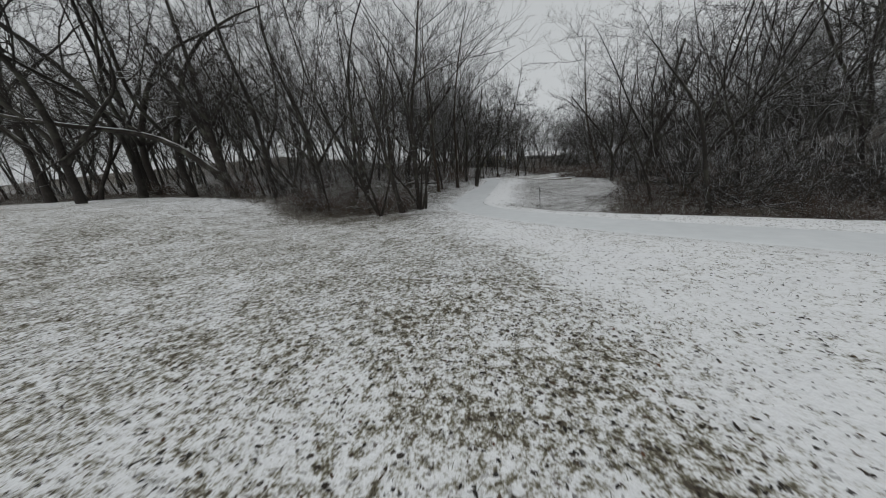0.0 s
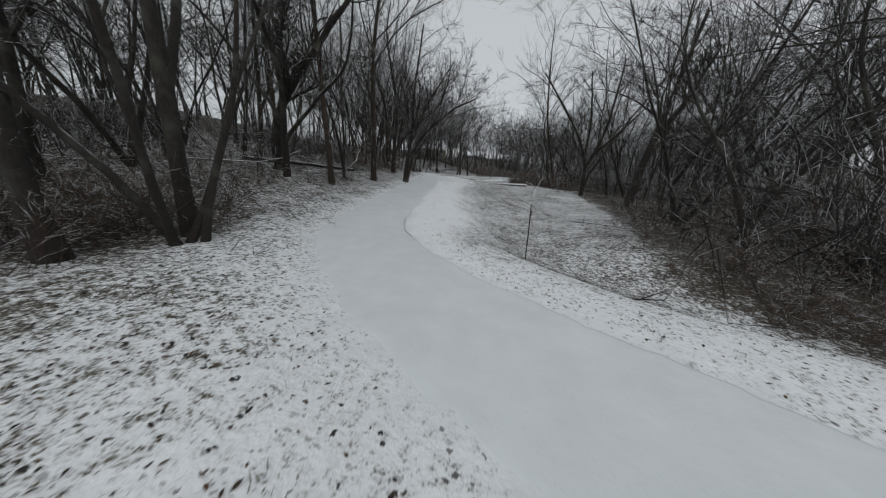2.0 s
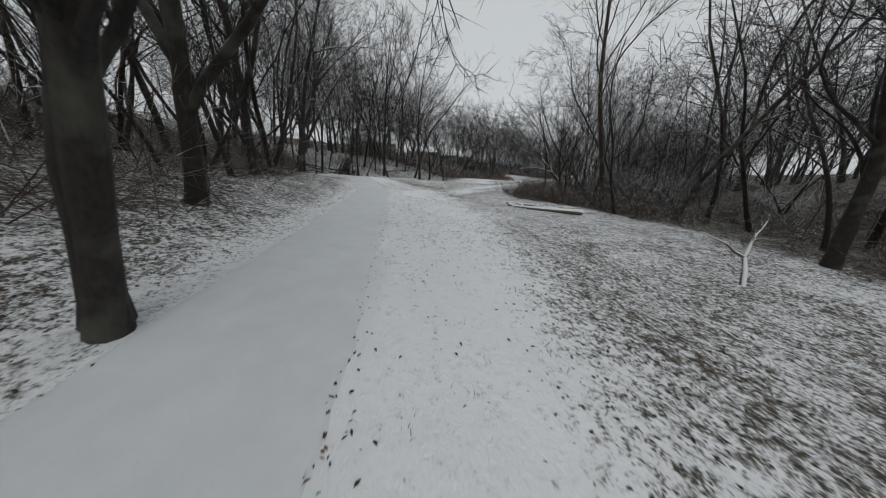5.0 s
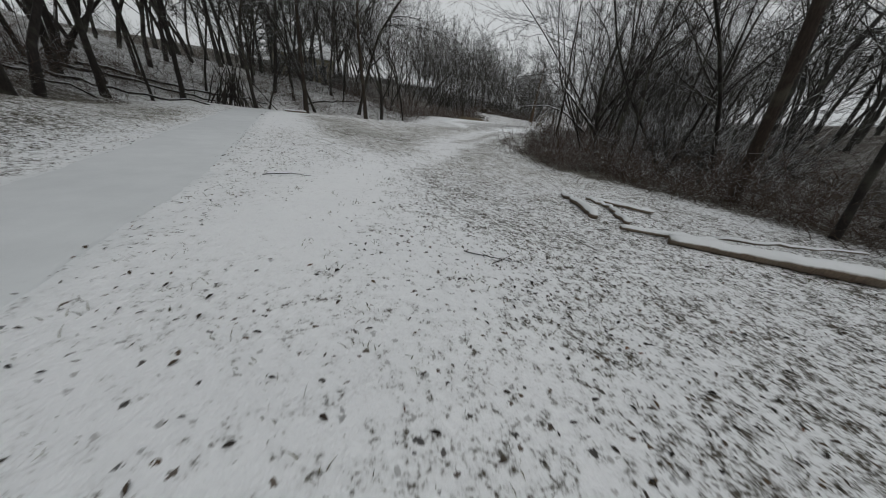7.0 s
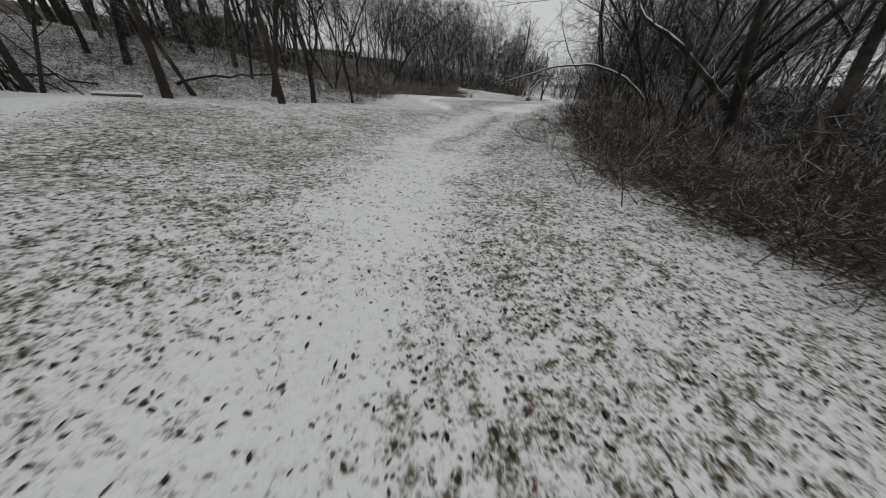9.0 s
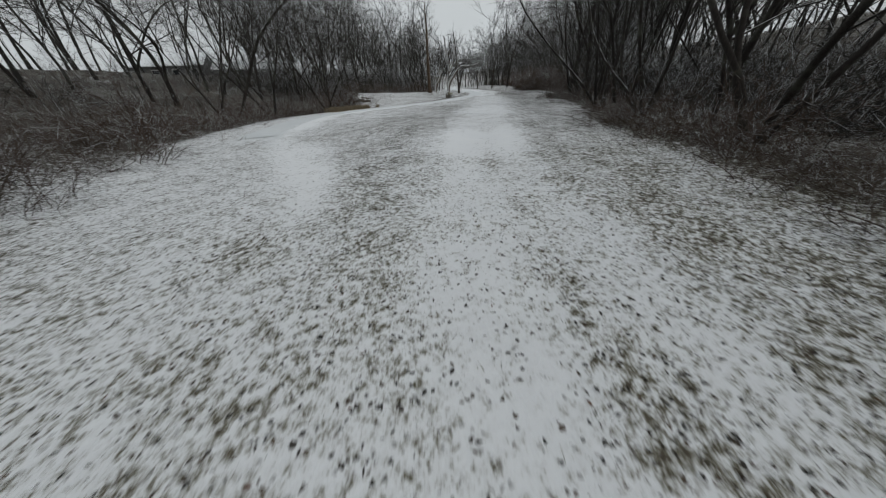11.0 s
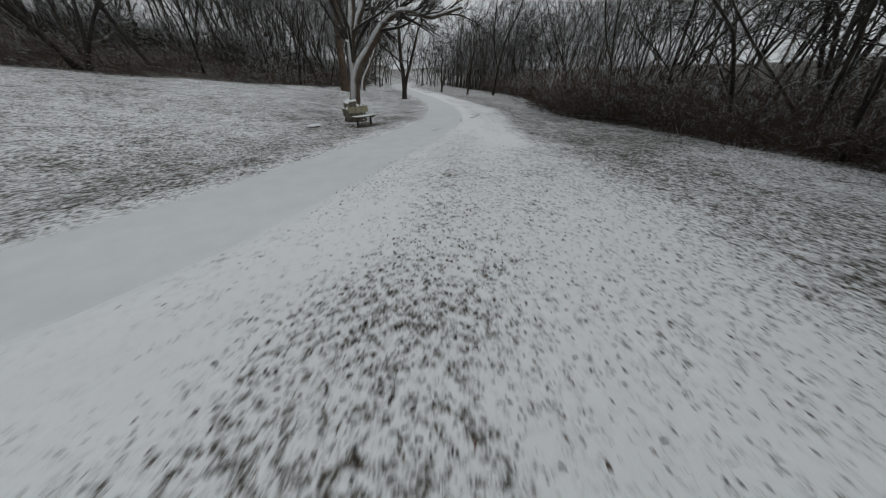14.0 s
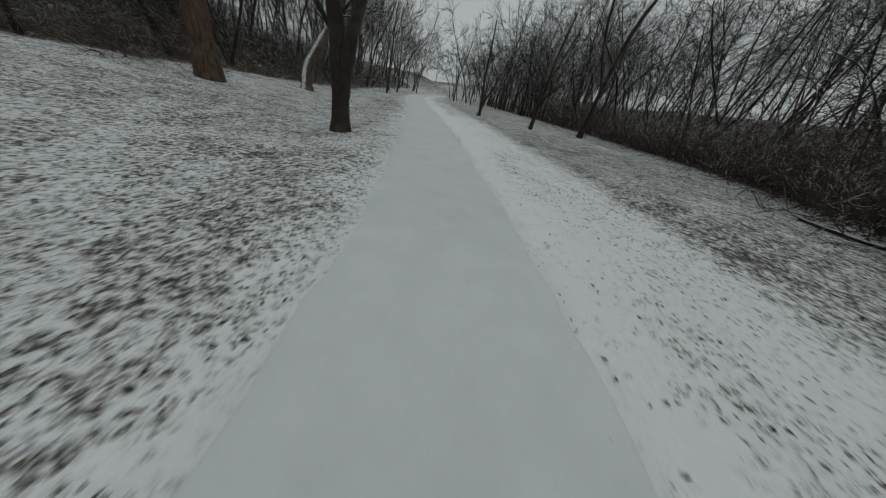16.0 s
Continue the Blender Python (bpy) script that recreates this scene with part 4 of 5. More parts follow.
# ---------------------------------------------------------------- thickets
SHRUB_TUBES = [shrub_tubes(21, 1.9, 16, kids=6), shrub_tubes(22, 1.2, 15, 0.75, kids=6), shrub_tubes(23, 2.6, 11, 0.45, kids=6), shrub_tubes(24, 1.6, 17, 0.9, kids=6)]
SHRUBS = [(SHRUB_TUBES[0][0].mesh("base", TWIG_BROWN), SHRUB_TUBES[0][1].mesh("crown", TWIG_BROWN), "brown leafless thicket shrub with snow-flecked twigs at the wood edge"),
          (SHRUB_TUBES[1][0].mesh("base", TWIG_BROWN), SHRUB_TUBES[1][1].mesh("crown", TWIG_BROWN), "low brown leafless brushwood at the wood edge"),
          (SHRUB_TUBES[2][0].mesh("base", TWIG), SHRUB_TUBES[2][1].mesh("crown", TWIG), "tall grey leafless shrub among the trees"),
          (SHRUB_TUBES[3][0].mesh("base", TWIG_BROWN), SHRUB_TUBES[3][1].mesh("crown", TWIG_BROWN), "tangled brown bramble with drooping twigs at the wood edge")]
SHRUB_ARRAYS = [both(t) for t in (shrub_tubes(25, 1.8, 10, 0.6, 2, 5, 0.006, 2), shrub_tubes(26, 1.1, 10, 0.8, 2, 5, 0.006, 2), shrub_tubes(27, 2.8, 9, 0.75, 2, 6, 0.007, 2), shrub_tubes(28, 1.5, 10, 0.9, 2, 5, 0.006, 2),
                                 shrub_tubes(29, 5.2, 9, 0.5, 2, 7, 0.010, 2, 0.32), shrub_tubes(30, 3.6, 10, 0.65, 2, 7, 0.009, 2, 0.32))]


def hedge(line, step_len, first, last, side, kinds, depth, sizes):
    pts = smooth_line(line, 8)
    run = 0.0
    out = []
    for (ax, ay), (bx, by) in zip(pts[:-1], pts[1:]):
        run += math.hypot(bx - ax, by - ay)
        while run > step_len:
            run -= step_len
            if not first < ay < last:
                continue
            nx, ny = (by - ay), -(bx - ax)
            le = math.hypot(nx, ny) or 1
            off = rng.uniform(*depth) * side
            out.append((rng.choice(kinds), ax + nx / le * off + rng.uniform(-0.4, 0.4), ay + ny / le * off + rng.uniform(-0.4, 0.4), rng.uniform(0, 360), rng.uniform(*sizes)))
    # none so near that its twigs hang over the footpath
    x, y, size = (np.array([f[k] for f in out]) for k in (1, 2, 4))
    clear = np.abs(terrain(x, y)[1]) > half_width(y) + 0.3 + 0.7 * size
    return [f for f, ok in zip(out, clear) if ok]


front = hedge(RIGHT_EDGE, 0.9, -6, 13, 1, (0, 1, 3), (0.1, 1.8), (0.6, 1.0))
front += hedge(RIGHT_EDGE, 1.3, 13, 31, 1, (0, 1, 3), (0.1, 2.4), (0.55, 0.85))
front += hedge(RIGHT_EDGE, 0.9, 31, 62, 1, (0, 0, 1, 3), (0.0, 1.6), (0.7, 1.1))
front += hedge([(-60, -4), (-34, 2.5), (-21, 6.8), (-10, 7.5), (-4, 5.5)], 1.8, -10, 20, -1, (0, 2, 3), (0, 2.5), (0.7, 1.3))
front += hedge(RIGHT_EDGE, 0.9, 62, 80, 1, (0, 1, 3), (0.0, 1.8), (0.5, 0.85))
front += hedge(RIGHT_EDGE, 1.0, 80, 86, 1, (0, 0, 3), (0.1, 1.6), (0.8, 1.2))
front += hedge(RIGHT_EDGE, 0.95, 86, 132, 1, (0, 0, 3), (-0.5, 2.6), (0.9, 2.4))
front += hedge([(-3.5, 5.2), (-0.5, 5.6), (1.6, 6.0), (3.0, 7.4), (3.0, 10)], 0.5, -2, 50, -1, (0, 2, 3), (-0.2, 1.4), (0.7, 1.1))
front += hedge(LEFT_EDGE, 2.8, -2, 50, -1, (1, 2, 3), (0.8, 4.0), (0.4, 0.8))
brush = hedge([(10.6, 79), (14.4, 87), (17.6, 89.6), (20.5, 91.6)], 0.42, 70, 100, -1, (0, 3), (-0.2, 2.4), (0.8, 1.25))
front += hedge(LEFT_EDGE, 1.35, 60, 138, -1, (0, 1, 3), (0.0, 2.5), (0.8, 1.7))
brush += hedge(RIGHT_EDGE, 2.2, 58, 130, 1, (1, 1, 3), (-1.0, 0.3), (0.35, 0.7))
zs = terrain([f[1] for f in front], [f[2] for f in front])[0]
for (k, x, y, turn, size), z in zip(front, zs):
    stems, twigs, label = SHRUBS[k]
    ob = new("shrub")
    ob.matrix_basis = pose(x, y, z, 0, 0, turn) @ Matrix.Diagonal((size, size, size * rng.uniform(0.8, 1.15), 1))
    tagged(ob, label, "shrub", "thicket shrubs")
    tagged(new("base", stems), kind="stuff").parent = ob
    tagged(new("crown", twigs), kind="stuff").parent = ob
back = brush + hedge(RIGHT_EDGE, 0.9, -10, 14, 1, (0, 2, 3), (1.2, 5.0), (0.7, 1.1)) + hedge(RIGHT_EDGE, 1.0, 14, 62, 1, (0, 2, 3), (1.8, 6.0), (0.5, 0.9)) + hedge(RIGHT_EDGE, 1.0, 62, 80, 1, (0, 2, 3), (1.8, 6.0), (0.6, 1.0)) + hedge(RIGHT_EDGE, 0.8, 80, 140, 1, (0, 2, 3), (1.2, 5.0), (1.0, 1.5))
back += hedge(RIGHT_EDGE, 1.0, -10, 160, 1, (4, 5), (6.0, 18.0), (0.8, 1.4))
back += hedge(LEFT_EDGE, 1.2, 4, 140, -1, (4, 5), (6.0, 20.0), (0.7, 1.3))
back += hedge(RIGHT_EDGE, 0.5, 52, 130, 1, (4, 5), (3.0, 14.0), (0.9, 1.6))
back += hedge(RIGHT_EDGE, 0.9, -10, 16, 1, (4, 5), (3.5, 14.0), (1.0, 1.7))
back += hedge(LEFT_EDGE, 0.7, 94, 134, -1, (4, 5), (3.0, 16.0), (0.9, 1.6))
back += hedge(RIGHT_EDGE, 0.6, 84, 116, 1, (0, 3), (0.4, 3.8), (1.2, 2.8))
back += hedge(LEFT_EDGE, 0.55, 92, 132, -1, (0, 1, 3), (0.2, 4.5), (0.8, 1.3))
back += hedge(LEFT_EDGE, 0.7, 72, 97, -1, (0, 1, 3), (0.4, 5.0), (0.7, 1.2))
back += hedge(LEFT_EDGE, 1.2, 10, 140, -1, (0, 2, 1), (2.5, 9.0), (0.6, 1.1))
back += hedge(RIGHT_EDGE, 0.4, 84, 126, 1, (2, 2, 3), (1.2, 7.0), (0.8, 1.3))
back += hedge(LEFT_EDGE, 0.45, 116, 165, -1, (4, 5, 0), (0.5, 12.0), (0.9, 1.5))
back += hedge(LEFT_EDGE, 0.5, 22, 58, -1, (0, 2, 3), (0.4, 6.0), (0.6, 1.2))
back += hedge(RIGHT_EDGE, 0.6, 33, 64, 1, (0, 1, 3), (0.3, 3.0), (0.7, 1.15))
zs = terrain([f[1] for f in back], [f[2] for f in back])[0]
for name, kinds, mat, label in (("undergrowth", (0, 1, 2, 3), TWIG_BROWN, "dense brown leafless undergrowth behind the wood edge"),
                                ("tall_thicket", (4, 5), TWIG, "tall dark leafless thicket deep in the woods")):
    clumps_here = [(SHRUB_ARRAYS[k], x, y, z, radians(t), s) for (k, x, y, t, s), z in zip(back, zs) if k in kinds]
    tagged(new(name, joined(name, clumps_here, mat)), label, "undergrowth", kind="stuff")

# ---------------------------------------------------------------- leaves on the snow
def leaf_material():
    m, nodes, links, bsdf = material("dead_leaf")
    geo = nodes.new("ShaderNodeNewGeometry")
    r = nodes.new("ShaderNodeValToRGB")
    r.color_ramp.elements[0].color, r.color_ramp.elements[1].color = (0.012, 0.010, 0.008, 1), (0.13, 0.05, 0.022, 1)
    for pos, c in ((0.45, (0.022, 0.017, 0.013, 1)), (0.75, (0.05, 0.034, 0.022, 1)), (0.93, (0.09, 0.062, 0.036, 1))):
        e = r.color_ramp.elements.new(pos)
        e.color = c
    links.new(geo.outputs["Random Per Island"], r.inputs["Fac"])
    links.new(r.outputs[0], bsdf.inputs["Base Color"])
    bsdf.inputs["Roughness"].default_value = 0.8
    return m


LEAF = leaf_material()


def leaf_mesh(name, x, y, z, size, rg):
    """Curled leaves: a folded, pointed blade each."""
    n = len(x)
    a = rg.uniform(0, 2 * np.pi, n)
    le, wi = size, size * rg.uniform(0.3, 0.6, n)
    shape = np.array([[-0.5, 0, 0.1], [-0.1, 0.5, 0.35], [0.25, 0.35, 0.3], [0.55, 0, 0.12], [0.2, -0.4, 0.3], [-0.15, -0.45, 0.35]])
    px, py = shape[None, :, 0] * le[:, None], shape[None, :, 1] * wi[:, None]
    curl = rg.uniform(0.1, 1.3, (n, 1)) * np.abs(shape[None, :, 1]) * wi[:, None] + rg.uniform(-0.35, 0.5, (n, 1)) * px
    c, s = np.cos(a)[:, None], np.sin(a)[:, None]
    v = np.stack([x[:, None] + px * c - py * s, y[:, None] + px * s + py * c, z[:, None] + np.maximum(curl, -0.004) + 0.006], -1)
    i = np.arange(n)[:, None] * 6
    f = np.concatenate([i + np.array([[0, 1, 2, 3]]), i + np.array([[0, 3, 4, 5]])], 1).reshape(-1, 4)
    return mesh_from(name, v.reshape(-1, 3), f, NO_TRIS, LEAF, False)


def scatter(count, seed):
    rg = np.random.default_rng(seed)
    t = rg.uniform(0, 1, count)
    track = smooth_line([(10, -7), (8.3, 3), (7, 13), (5.2, 28), (6.4, 36), (8, 44), (12, 54), (20.5, 67.5), (30.7, 80.7), (39.5, 91.3), (46.7, 101), (54, 111), (62, 128)], 20)
    i = t * (len(track) - 1)
    k = np.minimum(i.astype(int), len(track) - 2)
    p = track[k] + (i - k)[:, None] * (track[k + 1] - track[k])
    p = p + rg.normal(0, 5.4, (count, 2))
    z, d, dl, dr = terrain(p[:, 0], p[:, 1])
    cov = cover_of(p[:, 0], p[:, 1], d, dl, dr)
    keep = (rg.uniform(0, 1, count) < 0.008 + 0.98 * cov ** 2.0) & ((np.abs(d) > 1.15 * half_width(p[:, 1])) | (rg.uniform(0, 1, count) < 0.02))
    return p[keep, 0], p[keep, 1], z[keep], rg


x, y, z, rg = scatter(290000, 3)
tagged(new("fallen_leaves", leaf_mesh("fallen_leaves", x, y, z, rg.uniform(0.018, 0.055, len(x)), rg)), "dark curled dead leaves strewn over the snow", "leaves", kind="stuff")
rim = smooth_line(PATH_LINE, 40)
rg = np.random.default_rng(8)
k = rg.integers(0, len(rim) - 1, 7000)
k = k[(rim[k, 1] > 13) & (rim[k, 1] < 125) & (np.sin(k * 0.11) + np.sin(k * 0.037) > rg.uniform(-0.6, 1.6, len(k)))]
way = rim[k + 1] - rim[k]
way /= np.linalg.norm(way, axis=1, keepdims=True)
off = np.where(rg.uniform(0, 1, len(k)) < 0.6, -1.03, 1.1) + rg.normal(0, 0.09, len(k))
off = off * half_width(rim[k, 1])
p = rim[k] + rg.uniform(0, 1, (len(k), 1)) * (rim[k + 1] - rim[k]) + np.stack([-way[:, 1], way[:, 0]], 1) * off[:, None]
tagged(new("edge_leaves", leaf_mesh("edge_leaves", p[:, 0], p[:, 1], terrain(p[:, 0], p[:, 1])[0] + 0.004, rg.uniform(0.02, 0.05, len(p)), rg)),
       "small dark leaves caught along the footpath's edge", "leaves", kind="stuff")
x, y, z, rg = scatter(1000, 4)
tagged(new("large_leaves", leaf_mesh("large_leaves", x, y, z, rg.uniform(0.045, 0.075, len(x)), rg)), "large rust-brown dead leaves on the snow", "leaves", kind="stuff")

# ---------------------------------------------------------------- dry grass
def straw_material(name, a, b):
    m, nodes, links, bsdf = material(name)
    geo = nodes.new("ShaderNodeNewGeometry")
    links.new(mix(nodes, links, geo.outputs["Random Per Island"], a, b), bsdf.inputs["Base Color"])
    bsdf.inputs["Roughness"].default_value = 0.85
    return m


STRAW = straw_material("straw", (0.15, 0.12, 0.08, 1), (0.29, 0.235, 0.155, 1))
GRASS = straw_material("winter_grass", (0.05, 0.05, 0.03, 1), (0.15, 0.14, 0.085, 1))


def blades(name, x, y, z, tall, mat, rg, flop=0.6):
    n = len(x)
    a, b = rg.uniform(0, 6.28, n), rg.uniform(0, 6.28, n)
    w = tall * 0.05 + 0.0012
    base = np.stack([x, y, z - 0.01], 1)
    side = np.stack([np.cos(a), np.sin(a), np.zeros(n)], 1) * w[:, None]
    bend = np.stack([np.cos(b), np.sin(b), np.zeros(n)], 1) * (tall * rg.uniform(0.1, flop, n))[:, None]
    up = np.array([0, 0, 1.0]) * tall[:, None]
    mid = base + bend * 0.4 + up * 0.6
    v = np.stack([base - side, base + side, mid + side * 0.7, mid - side * 0.7, base + bend + up * 0.92], 1)
    i = np.arange(n)[:, None] * 5
    return mesh_from(name, v.reshape(-1, 3), i + np.array([[0, 1, 2, 3]]), i + np.array([[3, 2, 4]]), mat, False)


def clumps(line, count, spread, per, seed):
    rg = np.random.default_rng(seed)
    pts = smooth_line(line, 10)
    c = pts[rg.integers(0, len(pts), count)] + rg.normal(0, spread, (count, 2))
    p = np.repeat(c, per, 0) + rg.normal(0, 0.07, (count * per, 2))
    return p[:, 0], p[:, 1], terrain(p[:, 0], p[:, 1])[0], rg


x, y, z, rg = clumps([(19.4, 89.6), (21.5, 90.6), (23.4, 91.8)], 80, 0.65, 38, 51)
tagged(new("dry_grass", blades("dry_grass", x, y, z, rg.uniform(0.25, 0.6, len(x)), STRAW, rg, 0.9)), "tawny dry grass tussocks beside the path", "grass", kind="stuff")

# short winter grass poking through the snow near the way
rg = np.random.default_rng(52)
track = smooth_line([(10, -7), (8.3, 3), (7, 13), (5.2, 28), (6.4, 36), (8, 44), (12, 54), (20.5, 67.5), (30.7, 80.7), (39.5, 91.3), (46.7, 101), (54, 111)], 20)
c = track[rg.integers(0, len(track), 26000)] + rg.normal(0, 4.0, (26000, 2))
cd, cl, cr = terrain(c[:, 0], c[:, 1])[1:]
cc = cover_of(c[:, 0], c[:, 1], cd, cl, cr)
c = c[(rg.uniform(0, 1, len(c)) < np.clip(cc * 1.3 - 0.12, 0.04, 1)) & (np.abs(cd) > 1.25 * half_width(c[:, 1]))]
p = np.repeat(c, 7, 0) + rg.normal(0, 0.055, (len(c) * 7, 2))
pz = terrain(p[:, 0], p[:, 1])[0]
tagged(new("winter_grass", blades("winter_grass", p[:, 0], p[:, 1], pz, rg.uniform(0.02, 0.06, len(p)), GRASS, rg, 1.6)), "short olive winter grass poking through thin snow", "grass", kind="stuff")

# ---------------------------------------------------------------- wood, stone and paint for the things
def plank_material(name, a, b, snow_low, snow_high):
    m, nodes, links, bsdf = material(name)
    tc = nodes.new("ShaderNodeTexCoord")
    mp = nodes.new("ShaderNodeMapping")
    mp.inputs["Scale"].default_value = (0.12, 1, 1)
    links.new(tc.outputs["Object"], mp.inputs["Vector"])
    g = noise_node(nodes, links, mp.outputs[0], 30, 6.0, 0.7)
    big = noise_node(nodes, links, tc.outputs["Object"], 3, 3.0)
    c = mix(nodes, links, ramp(nodes, links, g, 0.3, 0.7), a, b)
    c = mix(nodes, links, ramp(nodes, links, big, 0.45, 0.75), c, tuple(v * 0.6 for v in a[:3]) + (1,))
    snow = snow_on_top(nodes, links, tc.outputs["Object"], snow_low, snow_high, 8.0)
    links.new(mix(nodes, links, snow, c, SNOW), bsdf.inputs["Base Color"])
    bsdf.inputs["Roughness"].default_value = 0.8
    bump(nodes, links, bsdf, g, 0.4, 0.006)
    return m


def stone_material():
    m, nodes, links, bsdf = material("stone")
    tc = nodes.new("ShaderNodeTexCoord")
    g = noise_node(nodes, links, tc.outputs["Object"], 7, 8.0, 0.7)
    c = mix(nodes, links, ramp(nodes, links, g, 0.35, 0.7), (0.05, 0.043, 0.034, 1), (0.21, 0.185, 0.15, 1))
    snow = snow_on_top(nodes, links, tc.outputs["Object"], 0.35, 0.6, 3.0)
    links.new(mix(nodes, links, snow, c, SNOW), bsdf.inputs["Base Color"])
    bsdf.inputs["Roughness"].default_value = 0.9
    bump(nodes, links, bsdf, g, 0.8, 0.05)
    return m


PLANK = plank_material("weathered_plank", (0.17, 0.155, 0.10, 1), (0.30, 0.275, 0.19, 1), 0.5, 0.8)
SEAT = plank_material("snowed_plank", (0.12, 0.10, 0.075, 1), (0.2, 0.17, 0.12, 1), 0.2, 0.5)
STEEL = plank_material("dark_steel", (0.03, 0.03, 0.03, 1), (0.06, 0.058, 0.055, 1), 0.8, 1.0)
STONE = stone_material()


def box_bm(size, at=(0, 0, 0), turn=(0, 0, 0), bevel=0.006):
    bm = bmesh.new()
    bmesh.ops.create_cube(bm, size=1)
    bmesh.ops.scale(bm, vec=size, verts=bm.verts)
    bmesh.ops.bevel(bm, geom=bm.edges[:], offset=bevel, segments=2, affect="EDGES")
    bmesh.ops.transform(bm, matrix=pose(*at, *turn), verts=bm.verts)
    return bm


# ---------------------------------------------------------------- bench
bench = thing("park_bench", 40.98, 99.44, height(40.98, 99.44), 29.0, "weathered wooden park bench with snow on its seat, beside the path", "bench")
part("backrest", box_bm((1.4, 0.045, 0.25), (0, 0.06, 0.68), (-12, 0, 0)), PLANK, bench, "grey-green weathered back board")
part("seat", box_bm((1.4, 0.17, 0.045), (0, -0.31, 0.43)), SEAT, bench, "plank seat covered with snow")
part("seat", box_bm((1.4, 0.17, 0.045), (0, -0.12, 0.425)), SEAT, bench, "plank seat covered with snow")
for sx in (-0.5, 0.5):
    part("leg", box_bm((0.07, 0.07, 0.46), (sx, -0.22, 0.19)), STEEL, bench)
    part("bracket", box_bm((0.06, 0.42, 0.05), (sx, -0.2, 0.385)), STEEL, bench)
    part("back_post", box_bm((0.05, 0.05, 0.52), (sx, 0.1, 0.58), (-12, 0, 0)), STEEL, bench)


# ---------------------------------------------------------------- boulders
def boulder(x, y, size, turn, seed, label, sink=0.25, jag=0.35):
    bm = bmesh.new()
    bmesh.ops.create_icosphere(bm, subdivisions=4, radius=0.5)
    for v in bm.verts:
        n = v.co.normalized()
        cut = noise.cell(n * 1.6 + Vector((seed * 3.1, 0, 0)))
        f = 1 + jag * noise.fractal(n * 1.5 + Vector((seed * 7.3, 1, 2)), 1.0, 2.0, 5) + 0.12 * cut
        v.co = Vector((n.x * f * size[0], n.y * f * size[1], n.z * f * size[2])) * 0.5
    me = bpy.data.meshes.new("boulder")
    bm.to_mesh(me)
    bm.free()
    me.polygons.foreach_set("use_smooth", [True] * len(me.polygons))
    me.materials.append(STONE)
    ob = new("boulder", me)
    ob.matrix_basis = pose(x, y, height(x, y) + size[2] * (0.5 - sink), 0, 0, turn)
    return tagged(ob, label, "rock")


boulder(41.2, 100.85, (0.85, 0.8, 1.2), 20, 1, "jagged snow-topped boulder at the foot of a tree behind the bench", 0.2)
boulder(41.75, 101.0, (0.6, 0.5, 0.4), 70, 2, "small snowy rock against a tree trunk", 0.25)
boulder(25.9, 99.4, (1.9, 1.3, 1.0), 15, 4, "large grey boulder capped with snow at the wood edge", 0.25, 0.25)
boulder(39.0, 99.9, (0.75, 0.42, 0.14), 35, 5, "flat stone slab under snow near the bench", 0.3, 0.15)


# ---------------------------------------------------------------- logs, branches and sticks
def stick(name, pts, r0, r1, label, category, mat=None, sides=8, ground=True, wander=0.0, seed=0, group=""):
    """A tapered piece of wood through given places (heights over the ground)."""
    rg = np.random.default_rng(seed)
    p = np.array([(x, y, h + height(x, y)) for x, y, h in pts], float)
    t = np.linspace(0, len(p) - 1, 6 * (len(p) - 1) + 1)
    i = np.minimum(t.astype(int), len(p) - 2)
    q = p[i] + (t - i)[:, None] * (p[i + 1] - p[i])
    for _ in range(6):
        q[1:-1] = 0.25 * q[:-2] + 0.5 * q[1:-1] + 0.25 * q[2:]
    q = q + rg.normal(0, wander, q.shape) * np.array([1, 1, 0.5])
    rad = np.linspace(r0, r1, len(q)) * (1 + rg.normal(0, 0.06, len(q)))
    tubes = Tubes()
    tubes.add(q[None] - q[0], rad[None], sides)
    v, f, tr = tubes.arrays()
    n = len(v)
    v = np.concatenate([v, [v[:sides].mean(0) - 0.02 * (q[1] - q[0])], [v[-sides:].mean(0) + 0.3 * (q[-1] - q[-2])]])
    k = np.arange(sides)
    tr = np.concatenate([np.stack([(k + 1) % sides, k, np.full(sides, n)], 1), np.stack([n - sides + k, n - sides + (k + 1) % sides, np.full(sides, n + 1)], 1)])
    ob = new(name, mesh_from(name, v, f, tr, mat or LOG))
    ob.matrix_basis = pose(*q[0])
    return tagged(ob, label, category, group)


stick("fallen_log", [(10.2, 34.95, 0.09), (11.2, 34.3, 0.11), (12.4, 33.6, 0.13)], 0.09, 0.135, "long fallen log with snow along its top by the thicket", "log", sides=14, wander=0.012, seed=1)
stick("fallen_log", [(9.7, 35.5, 0.06), (10.3, 35.2, 0.08), (11.3, 34.75, 0.1)], 0.05, 0.07, "thin fallen log lying against a thicker one under snow", "log", sides=9, wander=0.01, seed=2)
stick("fallen_log", [(9.95, 37.9, 0.06), (9.85, 37.0, 0.08), (9.65, 36.1, 0.06)], 0.06, 0.1, "crooked snow-covered log piece on the leafy snow", "log", sides=9, wander=0.02, seed=3)
stick("fallen_log", [(10.5, 37.4, 0.05), (10.6, 36.8, 0.07), (10.2, 35.9, 0.06)], 0.045, 0.07, "bent snow-covered branch piece on the ground", "log", sides=8, wander=0.02, seed=4)
stick("fallen_log", [(10.4, 37.5, 0.07), (11.5, 36.6, 0.07)], 0.05, 0.06, "short snow-covered log piece near the thicket", "log", sides=8, wander=0.015, seed=5)
